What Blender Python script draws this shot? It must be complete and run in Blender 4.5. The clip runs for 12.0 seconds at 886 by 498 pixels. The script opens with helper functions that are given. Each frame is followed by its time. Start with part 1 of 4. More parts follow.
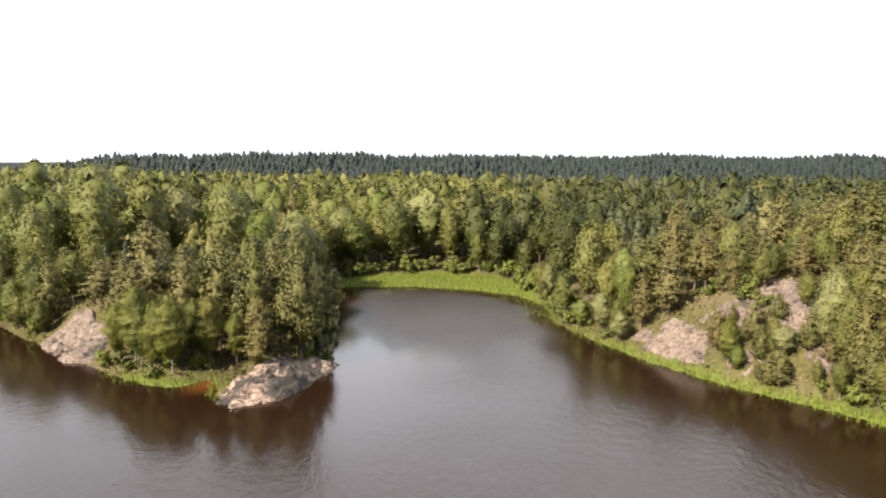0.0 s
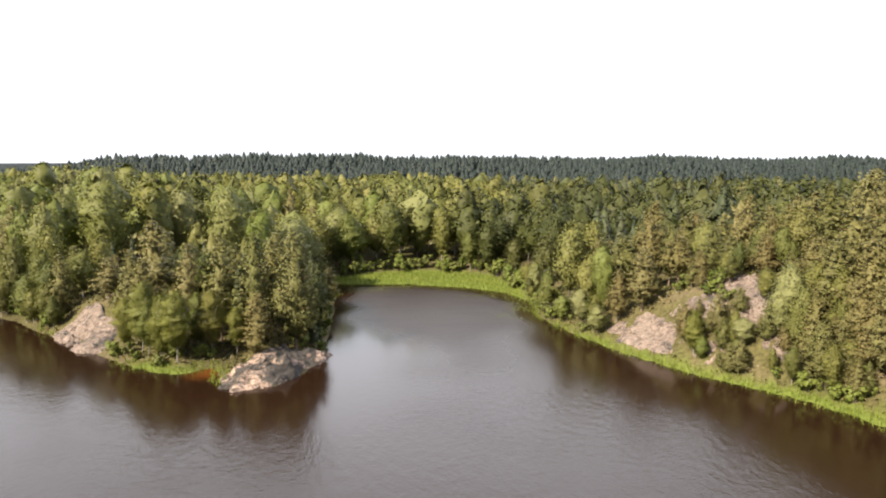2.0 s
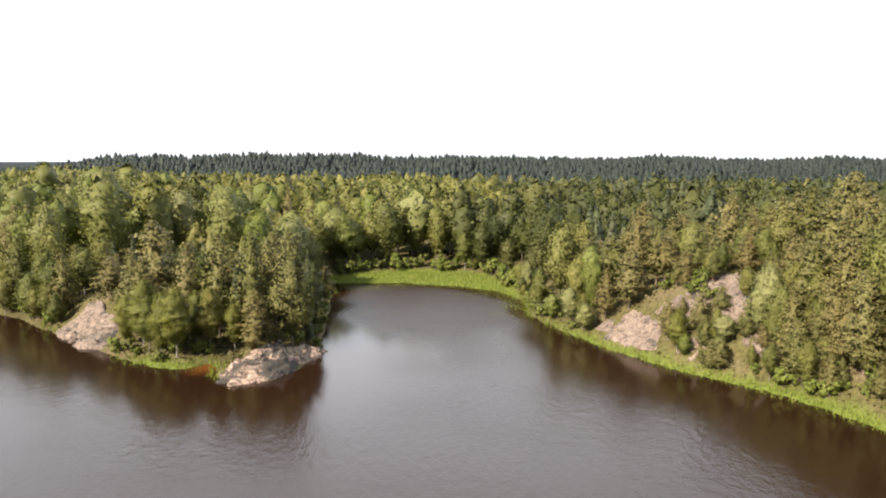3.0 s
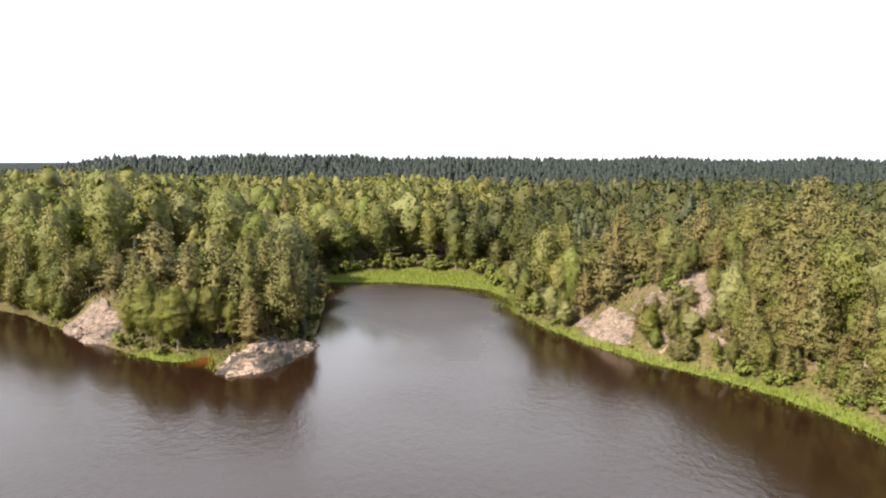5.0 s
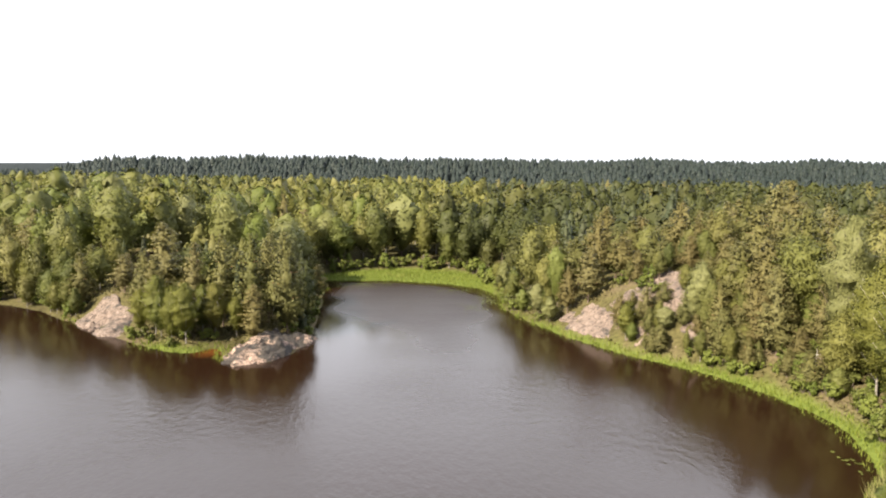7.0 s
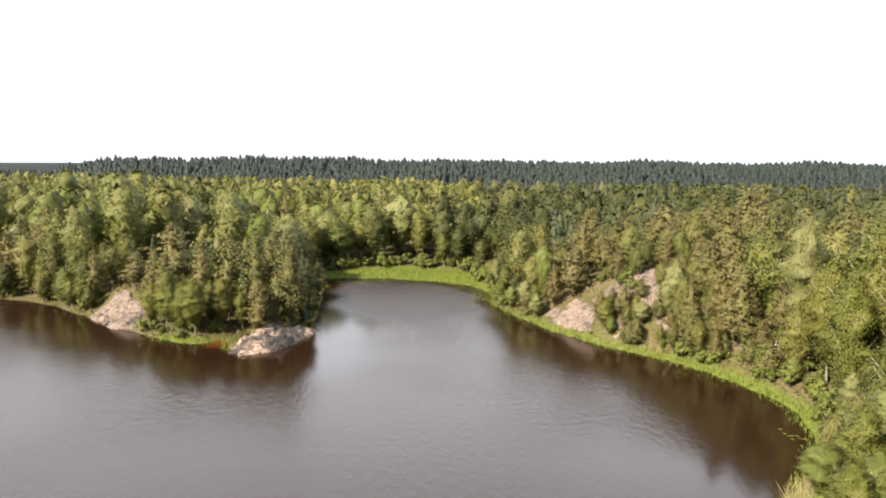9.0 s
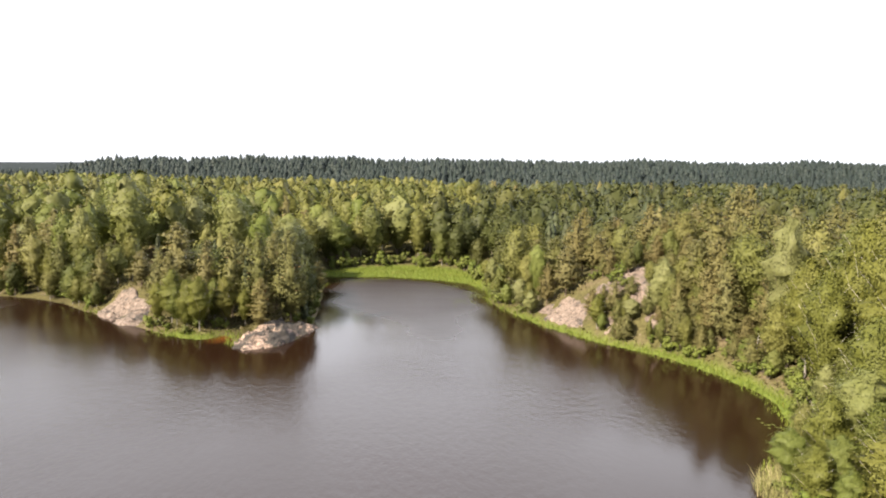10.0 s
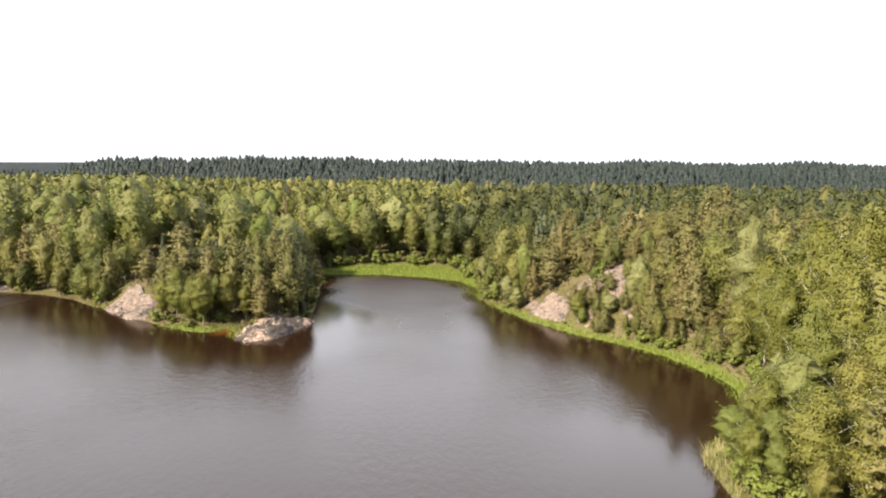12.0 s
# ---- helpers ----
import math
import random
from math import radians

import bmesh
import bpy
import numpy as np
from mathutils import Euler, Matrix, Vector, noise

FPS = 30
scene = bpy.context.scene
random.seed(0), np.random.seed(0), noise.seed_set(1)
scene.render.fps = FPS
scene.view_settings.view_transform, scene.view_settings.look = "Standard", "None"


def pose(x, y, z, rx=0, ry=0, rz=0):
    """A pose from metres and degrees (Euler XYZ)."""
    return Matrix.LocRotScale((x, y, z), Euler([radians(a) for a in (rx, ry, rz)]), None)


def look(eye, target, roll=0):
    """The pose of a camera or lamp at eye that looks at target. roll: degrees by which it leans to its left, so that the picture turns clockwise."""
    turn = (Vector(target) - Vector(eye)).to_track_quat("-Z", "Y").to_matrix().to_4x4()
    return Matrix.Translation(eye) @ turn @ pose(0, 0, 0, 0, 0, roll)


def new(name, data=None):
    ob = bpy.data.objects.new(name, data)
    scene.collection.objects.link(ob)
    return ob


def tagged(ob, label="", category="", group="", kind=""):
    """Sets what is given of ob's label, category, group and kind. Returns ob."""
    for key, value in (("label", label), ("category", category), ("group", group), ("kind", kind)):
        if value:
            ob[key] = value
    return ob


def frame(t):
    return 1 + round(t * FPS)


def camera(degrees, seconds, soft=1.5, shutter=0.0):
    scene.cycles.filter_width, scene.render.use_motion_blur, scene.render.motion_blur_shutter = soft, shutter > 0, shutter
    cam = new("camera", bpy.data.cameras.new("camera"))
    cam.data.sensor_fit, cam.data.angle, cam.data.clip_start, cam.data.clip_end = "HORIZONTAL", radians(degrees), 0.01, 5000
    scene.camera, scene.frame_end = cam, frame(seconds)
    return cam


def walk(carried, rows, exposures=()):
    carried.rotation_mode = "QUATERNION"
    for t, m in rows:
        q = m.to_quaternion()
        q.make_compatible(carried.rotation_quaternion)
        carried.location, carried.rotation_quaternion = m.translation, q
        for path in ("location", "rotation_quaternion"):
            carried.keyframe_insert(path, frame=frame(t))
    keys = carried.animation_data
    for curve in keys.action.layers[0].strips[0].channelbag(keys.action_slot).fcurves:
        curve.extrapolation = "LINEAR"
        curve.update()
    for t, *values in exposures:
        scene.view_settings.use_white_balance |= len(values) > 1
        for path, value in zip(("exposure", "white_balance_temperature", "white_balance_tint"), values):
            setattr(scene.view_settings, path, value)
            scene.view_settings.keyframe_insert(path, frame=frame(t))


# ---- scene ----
cam = camera(69.6, 12.0, soft=2.0)
PATH = [
    (0, (-1.336, 6.022, 27.155), (-1.306, 8.01, 26.94), 0.6),
    (0.5, (-0.802, 4.332, 27.242), (-0.774, 6.32, 27.028), 0.6),
    (1, (-0.373, 2.507, 27.314), (-0.344, 4.495, 27.099), 0.6),
    (1.5, (0.153, 0.875, 27.407), (0.181, 2.863, 27.193), 0.6),
    (2, (0.737, -0.897, 27.49), (0.767, 1.092, 27.277), 0.6),
    (2.5, (1.213, -2.356, 27.616), (1.245, -0.368, 27.403), 0.7),
    (3, (1.932, -3.985, 27.864), (1.964, -1.997, 27.649), 0.7),
    (5, (3.954, -10.209, 28.47), (3.991, -8.22, 28.257), 0.7),
    (5.5, (4.4, -11.898, 28.605), (4.437, -9.91, 28.392), 0.8),
    (6, (4.672, -13.887, 28.789), (4.711, -11.898, 28.576), 0.8),
    (6.5, (5.024, -15.7, 28.955), (5.064, -13.712, 28.742), 0.8),
    (7, (5.133, -17.694, 29.05), (5.176, -15.705, 28.839), 0.8),
    (9, (6.288, -25.728, 29.601), (6.334, -23.74, 29.391), 0.9),
    (9.5, (6.468, -27.607, 29.698), (6.516, -25.618, 29.488), 0.9),
    (10, (6.892, -29.766, 29.922), (6.938, -27.778, 29.71), 0.9),
    (10.5, (7.167, -31.565, 30.098), (7.215, -29.576, 29.886), 0.9),
    (11, (7.609, -33.628, 30.175), (7.657, -31.64, 29.964), 0.9),
    (11.5, (8.125, -35.388, 30.385), (8.172, -33.399, 30.173), 0.9),
    (12, (8.653, -37.375, 30.416), (8.702, -35.387, 30.204), 0.9),
]
walk(cam, [(t, look(eye, target, roll)) for t, eye, target, roll in PATH], exposures=[(0, 1.56), (6, 1.64), (12, 1.70)])

# ---- world and sun ----
SUN_AZ, SUN_EL = radians(230.0), radians(38.0)      # compass bearing (y is north) and height of the sun
sun_dir = Vector((math.sin(SUN_AZ) * math.cos(SUN_EL), math.cos(SUN_AZ) * math.cos(SUN_EL), math.sin(SUN_EL)))
world = bpy.data.worlds.new("world")
scene.world = world
world.use_nodes = True
wn, wl = world.node_tree.nodes, world.node_tree.links
wn.clear()
w_sky = wn.new("ShaderNodeTexSky")
w_sky.sky_type, w_sky.sun_disc, w_sky.sun_elevation, w_sky.sun_rotation = "NISHITA", False, SUN_EL, SUN_AZ
w_sky.air_density, w_sky.dust_density = 1.0, 2.0
w_skymul = wn.new("ShaderNodeVectorMath")
w_skymul.operation = "SCALE"
w_skymul.inputs["Scale"].default_value = 0.10
w_tc = wn.new("ShaderNodeTexCoord")
w_map = wn.new("ShaderNodeMapping")
w_map.inputs["Scale"].default_value = (1.0, 1.0, 3.0)
w_noise = wn.new("ShaderNodeTexNoise")
w_noise.inputs["Scale"].default_value, w_noise.inputs["Detail"].default_value, w_noise.inputs["Roughness"].default_value = 2.2, 5.0, 0.55
w_cloud = wn.new("ShaderNodeMapRange")
for key, value in (("From Min", 0.30), ("From Max", 0.70), ("To Min", 0.85), ("To Max", 1.15)):
    w_cloud.inputs[key].default_value = value
w_white = wn.new("ShaderNodeVectorMath")
w_white.operation = "SCALE"
w_white.inputs[0].default_value = (0.965, 0.985, 1.055)
w_sep = wn.new("ShaderNodeSeparateXYZ")
w_lift = wn.new("ShaderNodeMapRange")                # bright bank of cloud, thickest at middle heights
w_lift.interpolation_type = "SMOOTHSTEP"
for key, value in (("From Min", 0.02), ("From Max", 0.45), ("To Min", 0.47), ("To Max", 1.06)):
    w_lift.inputs[key].default_value = value
w_open = wn.new("ShaderNodeMapRange")                # it opens towards the zenith
w_open.interpolation_type = "SMOOTHSTEP"
for key, value in (("From Min", 0.62), ("From Max", 0.92), ("To Min", 0.96), ("To Max", 0.25)):
    w_open.inputs[key].default_value = value
w_face = wn.new("ShaderNodeVectorMath")              # cloud facing the sun is brighter than cloud seen against it
w_face.operation = "DOT_PRODUCT"
w_face.inputs[1].default_value = (-0.35 * math.sin(SUN_AZ), 1.0, 0.0)
w_front = wn.new("ShaderNodeMapRange")
w_front.interpolation_type = "SMOOTHSTEP"
for key, value in (("From Min", -0.7), ("From Max", 0.5), ("To Min", 0.27), ("To Max", 1.0)):
    w_front.inputs[key].default_value = value
w_side = wn.new("ShaderNodeMath")
w_side.operation = "MULTIPLY"
w_lum = wn.new("ShaderNodeMath")
w_lum.operation = "MULTIPLY"
w_mix = wn.new("ShaderNodeMix")
w_mix.data_type = "RGBA"
w_bg = wn.new("ShaderNodeBackground")
w_bg.inputs["Strength"].default_value = 1.0
w_out = wn.new("ShaderNodeOutputWorld")
wl.new(w_sky.outputs[0], w_skymul.inputs[0])
wl.new(w_tc.outputs["Generated"], w_map.inputs[0])
wl.new(w_map.outputs[0], w_noise.inputs["Vector"])
wl.new(w_noise.outputs[0], w_cloud.inputs["Value"])
wl.new(w_tc.outputs["Generated"], w_sep.inputs[0])
wl.new(w_sep.outputs[2], w_lift.inputs["Value"])
wl.new(w_sep.outputs[2], w_open.inputs["Value"])
wl.new(w_cloud.outputs[0], w_lum.inputs[0])
wl.new(w_lift.outputs[0], w_lum.inputs[1])
wl.new(w_tc.outputs["Generated"], w_face.inputs[0])
wl.new(w_face.outputs["Value"], w_front.inputs["Value"])
wl.new(w_lum.outputs[0], w_side.inputs[0])
wl.new(w_front.outputs[0], w_side.inputs[1])
wl.new(w_side.outputs[0], w_white.inputs["Scale"])
wl.new(w_open.outputs[0], w_mix.inputs["Factor"])
wl.new(w_skymul.outputs[0], w_mix.inputs["A"])
wl.new(w_white.outputs[0], w_mix.inputs["B"])
wl.new(w_mix.outputs["Result"], w_bg.inputs["Color"])
wl.new(w_bg.outputs[0], w_out.inputs[0])

sun = new("sun", bpy.data.lights.new("sun", "SUN"))
sun.data.energy, sun.data.angle, sun.data.color = 5.3, radians(0.6), (1.0, 0.88, 0.70)
sun.matrix_world = look(sun_dir * 400, (0, 0, 0))


# ---- materials ----
def nodes_of(name):
    m = bpy.data.materials.new(name)
    m.use_nodes = True
    nt = m.node_tree
    return m, nt, nt.nodes, nt.nodes["Principled BSDF"]


def link(nt, a, b):
    nt.links.new(a, b)


def noise_tex(nt, vec, scale, detail=4.0, rough=0.55):
    n = nt.nodes.new("ShaderNodeTexNoise")
    n.inputs["Scale"].default_value, n.inputs["Detail"].default_value, n.inputs["Roughness"].default_value = scale, detail, rough
    link(nt, vec, n.inputs["Vector"])
    return n.outputs[0]


def ramp(nt, fac, stops):
    r = nt.nodes.new("ShaderNodeValToRGB")
    while len(r.color_ramp.elements) < len(stops):
        r.color_ramp.elements.new(0.5)
    for e, (p, c) in zip(r.color_ramp.elements, stops):
        e.position, e.color = p, (*c, 1)
    link(nt, fac, r.inputs[0])
    return r.outputs[0]


def math_node(nt, op, a, b=None):
    n = nt.nodes.new("ShaderNodeMath")
    n.operation = op
    for k, v in enumerate((a, b)):
        if v is None:
            continue
        if isinstance(v, (int, float)):
            n.inputs[k].default_value = v
        else:
            link(nt, v, n.inputs[k])
    return n.outputs[0]


def mix_rgb(nt, fac, a, b, blend="MIX"):
    n = nt.nodes.new("ShaderNodeMix")
    n.data_type, n.blend_type = "RGBA", blend
    for sock, v in (("Factor", fac), ("A", a), ("B", b)):
        if isinstance(v, (int, float)):
            n.inputs[sock].default_value = v
        elif isinstance(v, tuple):
            n.inputs[sock].default_value = (*v, 1)
        else:
            link(nt, v, n.inputs[sock])
    return n.outputs["Result"]


def bump(nt, bsdf, height, strength, distance):
    b = nt.nodes.new("ShaderNodeBump")
    b.inputs["Strength"].default_value, b.inputs["Distance"].default_value = strength, distance
    link(nt, height, b.inputs["Height"])
    link(nt, b.outputs[0], bsdf.inputs["Normal"])
    return b


def object_coords(nt):
    return nt.nodes.new("ShaderNodeTexCoord").outputs["Object"]


def world_coords(nt):
    return nt.nodes.new("ShaderNodeNewGeometry").outputs["Position"]


def leaf_material(name, stops, translucency=0.30, spread=0.26):
    """Foliage: one hue for a whole tree out of stops, and lighter and darker sprays within it."""
    m, nt, n, p = nodes_of(name)
    info = n.new("ShaderNodeObjectInfo")
    att = n.new("ShaderNodeAttribute")
    att.attribute_name = "tint"
    geo = n.new("ShaderNodeNewGeometry")
    tree = math_node(nt, "FRACT", math_node(nt, "ADD", info.outputs["Random"], att.outputs["Fac"]))
    col = ramp(nt, tree, stops)
    grain = noise_tex(nt, geo.outputs["Position"], 3.4, 4.0, 0.75)
    value = math_node(nt, "ADD", math_node(nt, "MULTIPLY", geo.outputs["Random Per Island"], spread), 1.0 - spread / 2)
    value = math_node(nt, "MULTIPLY", value, math_node(nt, "ADD", math_node(nt, "MULTIPLY", grain, 0.45), 0.79))
    bump(nt, p, grain, 0.2, 0.25)
    hsv = n.new("ShaderNodeHueSaturation")
    link(nt, value, hsv.inputs["Value"])
    link(nt, col, hsv.inputs["Color"])
    link(nt, hsv.outputs[0], p.inputs["Base Color"])
    p.inputs["Roughness"].default_value = 0.55
    p.inputs["Specular IOR Level"].default_value = 0.15
    tr = n.new("ShaderNodeBsdfTranslucent")
    link(nt, mix_rgb(nt, 1.0, hsv.outputs[0], (1.05, 1.1, 0.72), "MULTIPLY"), tr.inputs["Color"])
    mx = n.new("ShaderNodeMixShader")
    mx.inputs[0].default_value = translucency
    link(nt, p.outputs[0], mx.inputs[1])
    link(nt, tr.outputs[0], mx.inputs[2])
    link(nt, mx.outputs[0], n["Material Output"].inputs[0])
    return m


M_BIRCH = leaf_material("birch_leaves", [(0.0, (0.066, 0.076, 0.022)), (0.3, (0.132, 0.128, 0.036)), (0.55, (0.094, 0.104, 0.028)), (0.8, (0.154, 0.146, 0.050)), (1.0, (0.110, 0.110, 0.028))])
# nearer birches: the sun's warmth is put into a second leaf colour
M_WARMBIRCH = leaf_material("sunlit_birch_leaves", [(0.0, (0.084, 0.096, 0.021)), (0.35, (0.120, 0.120, 0.027)), (0.7, (0.098, 0.106, 0.023)), (1.0, (0.138, 0.128, 0.033))])
M_ASPEN = leaf_material("aspen_leaves", [(0.0, (0.086, 0.104, 0.024)), (0.35, (0.112, 0.126, 0.033)), (0.6, (0.162, 0.164, 0.070)), (1.0, (0.100, 0.108, 0.027))])
# broadleaf foliage with the shade of clouds and taller trees put into its colour
M_SHADED = leaf_material("shaded_broadleaf_leaves", [(0.0, (0.035, 0.042, 0.014)), (0.4, (0.053, 0.059, 0.017)), (0.7, (0.043, 0.049, 0.016)), (1.0, (0.070, 0.071, 0.022))], 0.22)
M_PINE = leaf_material("pine_needles", [(0.0, (0.086, 0.088, 0.027)), (0.3, (0.122, 0.115, 0.041)), (0.55, (0.130, 0.107, 0.043)), (0.8, (0.106, 0.107, 0.037)), (1.0, (0.140, 0.124, 0.051))], 0.26)
M_SPRUCE = leaf_material("spruce_needles", [(0.0, (0.033, 0.041, 0.021)), (0.5, (0.047, 0.055, 0.025)), (1.0, (0.042, 0.046, 0.023))], 0.10)
# far ridge spruces: the blue of distance haze is put into their colour
M_RIDGE = leaf_material("hazed_spruce_needles", [(0.0, (0.015, 0.022, 0.020)), (0.5, (0.022, 0.029, 0.026)), (1.0, (0.018, 0.025, 0.022))], 0.05)
M_BUSH = leaf_material("bush_leaves", [(0.0, (0.085, 0.110, 0.022)), (0.5, (0.120, 0.140, 0.030)), (1.0, (0.100, 0.110, 0.030))])
M_REED = leaf_material("sedge_blades", [(0.0, (0.112, 0.146, 0.024)), (0.5, (0.134, 0.160, 0.028)), (1.0, (0.160, 0.160, 0.042))], 0.3, 0.3)
M_DRYREED = leaf_material("dry_reeds", [(0.0, (0.22, 0.20, 0.085)), (0.5, (0.19, 0.19, 0.07)), (1.0, (0.30, 0.26, 0.14))], 0.3, 0.5)
M_HEATH = leaf_material("heath", [(0.0, (0.084, 0.082, 0.028)), (0.5, (0.130, 0.108, 0.050)), (1.0, (0.094, 0.096, 0.030))], 0.2, 0.5)


def bark_material(name, low, high, mark, mark_scale):
    m, nt, n, p = nodes_of(name)
    v = object_coords(nt)
    mp = n.new("ShaderNodeMapping")
    mp.inputs["Scale"].default_value = (1, 1, 0.6)
    link(nt, v, mp.inputs[0])
    sep = n.new("ShaderNodeSeparateXYZ")
    link(nt, v, sep.inputs[0])
    up = math_node(nt, "MULTIPLY", sep.outputs[2], 0.09)
    base = ramp(nt, up, [(0.15, low), (0.75, high)])
    spots = noise_tex(nt, mp.outputs[0], mark_scale, 5.0, 0.6)
    fac = ramp(nt, spots, [(0.52, (0, 0, 0)), (0.62, (1, 1, 1))])
    link(nt, mix_rgb(nt, fac, base, mark), p.inputs["Base Color"])
    p.inputs["Roughness"].default_value = 0.85
    bump(nt, p, spots, 0.6, 0.03)
    return m


M_BIRCHBARK = bark_material("birch_bark", (0.17, 0.155, 0.135), (0.48, 0.45, 0.39), (0.06, 0.05, 0.045), 2.6)
M_PINEBARK = bark_material("pine_bark", (0.13, 0.095, 0.07), (0.34, 0.17, 0.08), (0.09, 0.06, 0.045), 5.0)
M_SPRUCEBARK = bark_material("spruce_bark", (0.11, 0.085, 0.065), (0.15, 0.11, 0.085), (0.06, 0.05, 0.04), 6.0)
M_DEADWOOD = bark_material("dead_wood", (0.33, 0.31, 0.28), (0.42, 0.40, 0.36), (0.20, 0.18, 0.16), 4.0)


def ground_material():
    m, nt, n, p = nodes_of("forest_floor")
    v = world_coords(nt)
    big, small = noise_tex(nt, v, 0.09, 4), noise_tex(nt, v, 1.7, 6, 0.65)
    moss = ramp(nt, big, [(0.35, (0.060, 0.053, 0.024)), (0.5, (0.080, 0.072, 0.030)), (0.65, (0.108, 0.086, 0.050))])
    grain = ramp(nt, small, [(0.3, (0.45, 0.42, 0.36)), (0.55, (1, 1, 1)), (0.75, (1.25, 1.2, 1.0))])
    wood = mix_rgb(nt, 1.0, moss, grain, "MULTIPLY")
    att = n.new("ShaderNodeAttribute")
    att.attribute_name = "meadow"
    sedge = ramp(nt, small, [(0.3, (0.068, 0.090, 0.017)), (0.6, (0.108, 0.134, 0.025)), (0.8, (0.136, 0.140, 0.036))])
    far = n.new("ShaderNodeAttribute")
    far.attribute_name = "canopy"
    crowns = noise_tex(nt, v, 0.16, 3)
    # far woods drawn as ground colour, with the blue of haze put in
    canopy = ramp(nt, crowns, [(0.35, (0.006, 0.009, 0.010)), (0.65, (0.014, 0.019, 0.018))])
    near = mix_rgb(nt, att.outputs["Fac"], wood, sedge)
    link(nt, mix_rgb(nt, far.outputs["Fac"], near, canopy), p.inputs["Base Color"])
    p.inputs["Roughness"].default_value = 0.95
    p.inputs["Specular IOR Level"].default_value = 0.1
    bump(nt, p, small, 0.8, 0.25)
    return m


def rock_material(name, weathered=0.0):
    m, nt, n, p = nodes_of(name)
    v = object_coords(nt)
    big, mid, fine = noise_tex(nt, v, 0.22, 5, 0.6), noise_tex(nt, v, 0.9, 6, 0.65), noise_tex(nt, v, 6.0, 6, 0.7)
    col = ramp(nt, mid, [(0.34, (0.090, 0.070, 0.058)), (0.43, (0.190, 0.148, 0.124)), (0.53, (0.265, 0.212, 0.180)), (0.70, (0.345, 0.286, 0.246))])
    col = mix_rgb(nt, 1.0, col, [(0.80, 0.76, 0.74), (1.65, 1.50, 1.40)][weathered > 0.5], "MULTIPLY")
    dark = ramp(nt, math_node(nt, "ADD", math_node(nt, "MULTIPLY", big, 0.7), math_node(nt, "MULTIPLY", mid, 0.3)), [(0.445 + 0.13 * (1 - weathered), (0, 0, 0)), (0.50 + 0.15 * (1 - weathered), (1, 1, 1))])
    lichen = mix_rgb(nt, dark, col, mix_rgb(nt, mid, (0.016, 0.014, 0.013), (0.070, 0.060, 0.052)))
    grainway = n.new("ShaderNodeMapping")             # lichen follows the bedding of the rock
    grainway.inputs["Rotation"].default_value = (0, 0, radians(-57))
    grainway.inputs["Scale"].default_value = (0.28, 1.5, 1.5)
    link(nt, v, grainway.inputs[0])
    streak = ramp(nt, noise_tex(nt, grainway.outputs[0], 0.75, 6, 0.7), [(0.46, (0, 0, 0)), (0.56, (1, 1, 1))])
    lichen = mix_rgb(nt, math_node(nt, "MULTIPLY", streak, 0.75 if weathered > 0.5 else 0.30), lichen, (0.030, 0.024, 0.020))
    speck = ramp(nt, fine, [(0.30, (0.50, 0.48, 0.46)), (0.50, (1, 1, 1)), (0.72, (1.25, 1.22, 1.15))])
    vor = n.new("ShaderNodeTexVoronoi")
    vor.feature = "DISTANCE_TO_EDGE"
    vor.inputs["Scale"].default_value = 0.48
    warp = n.new("ShaderNodeVectorMath")
    warp.operation = "ADD"
    wn_ = n.new("ShaderNodeTexNoise")
    wn_.inputs["Scale"].default_value = 0.6
    link(nt, v, wn_.inputs["Vector"])
    link(nt, v, warp.inputs[0])
    more = n.new("ShaderNodeVectorMath")
    more.operation = "SCALE"
    more.inputs["Scale"].default_value = 4.0
    link(nt, wn_.outputs["Color"], more.inputs[0])
    link(nt, more.outputs[0], warp.inputs[1])
    link(nt, warp.outputs[0], vor.inputs["Vector"])
    crack = ramp(nt, vor.outputs["Distance"], [(0.0, (0.30, 0.27, 0.24)), (0.05, (1, 1, 1))])
    link(nt, mix_rgb(nt, 1.0, mix_rgb(nt, 1.0, lichen, speck, "MULTIPLY"), crack, "MULTIPLY"), p.inputs["Base Color"])
    p.inputs["Roughness"].default_value = 0.9
    bump(nt, p, math_node(nt, "ADD", mid, math_node(nt, "MULTIPLY", fine, 0.6)), 1.0, 0.40)
    return m


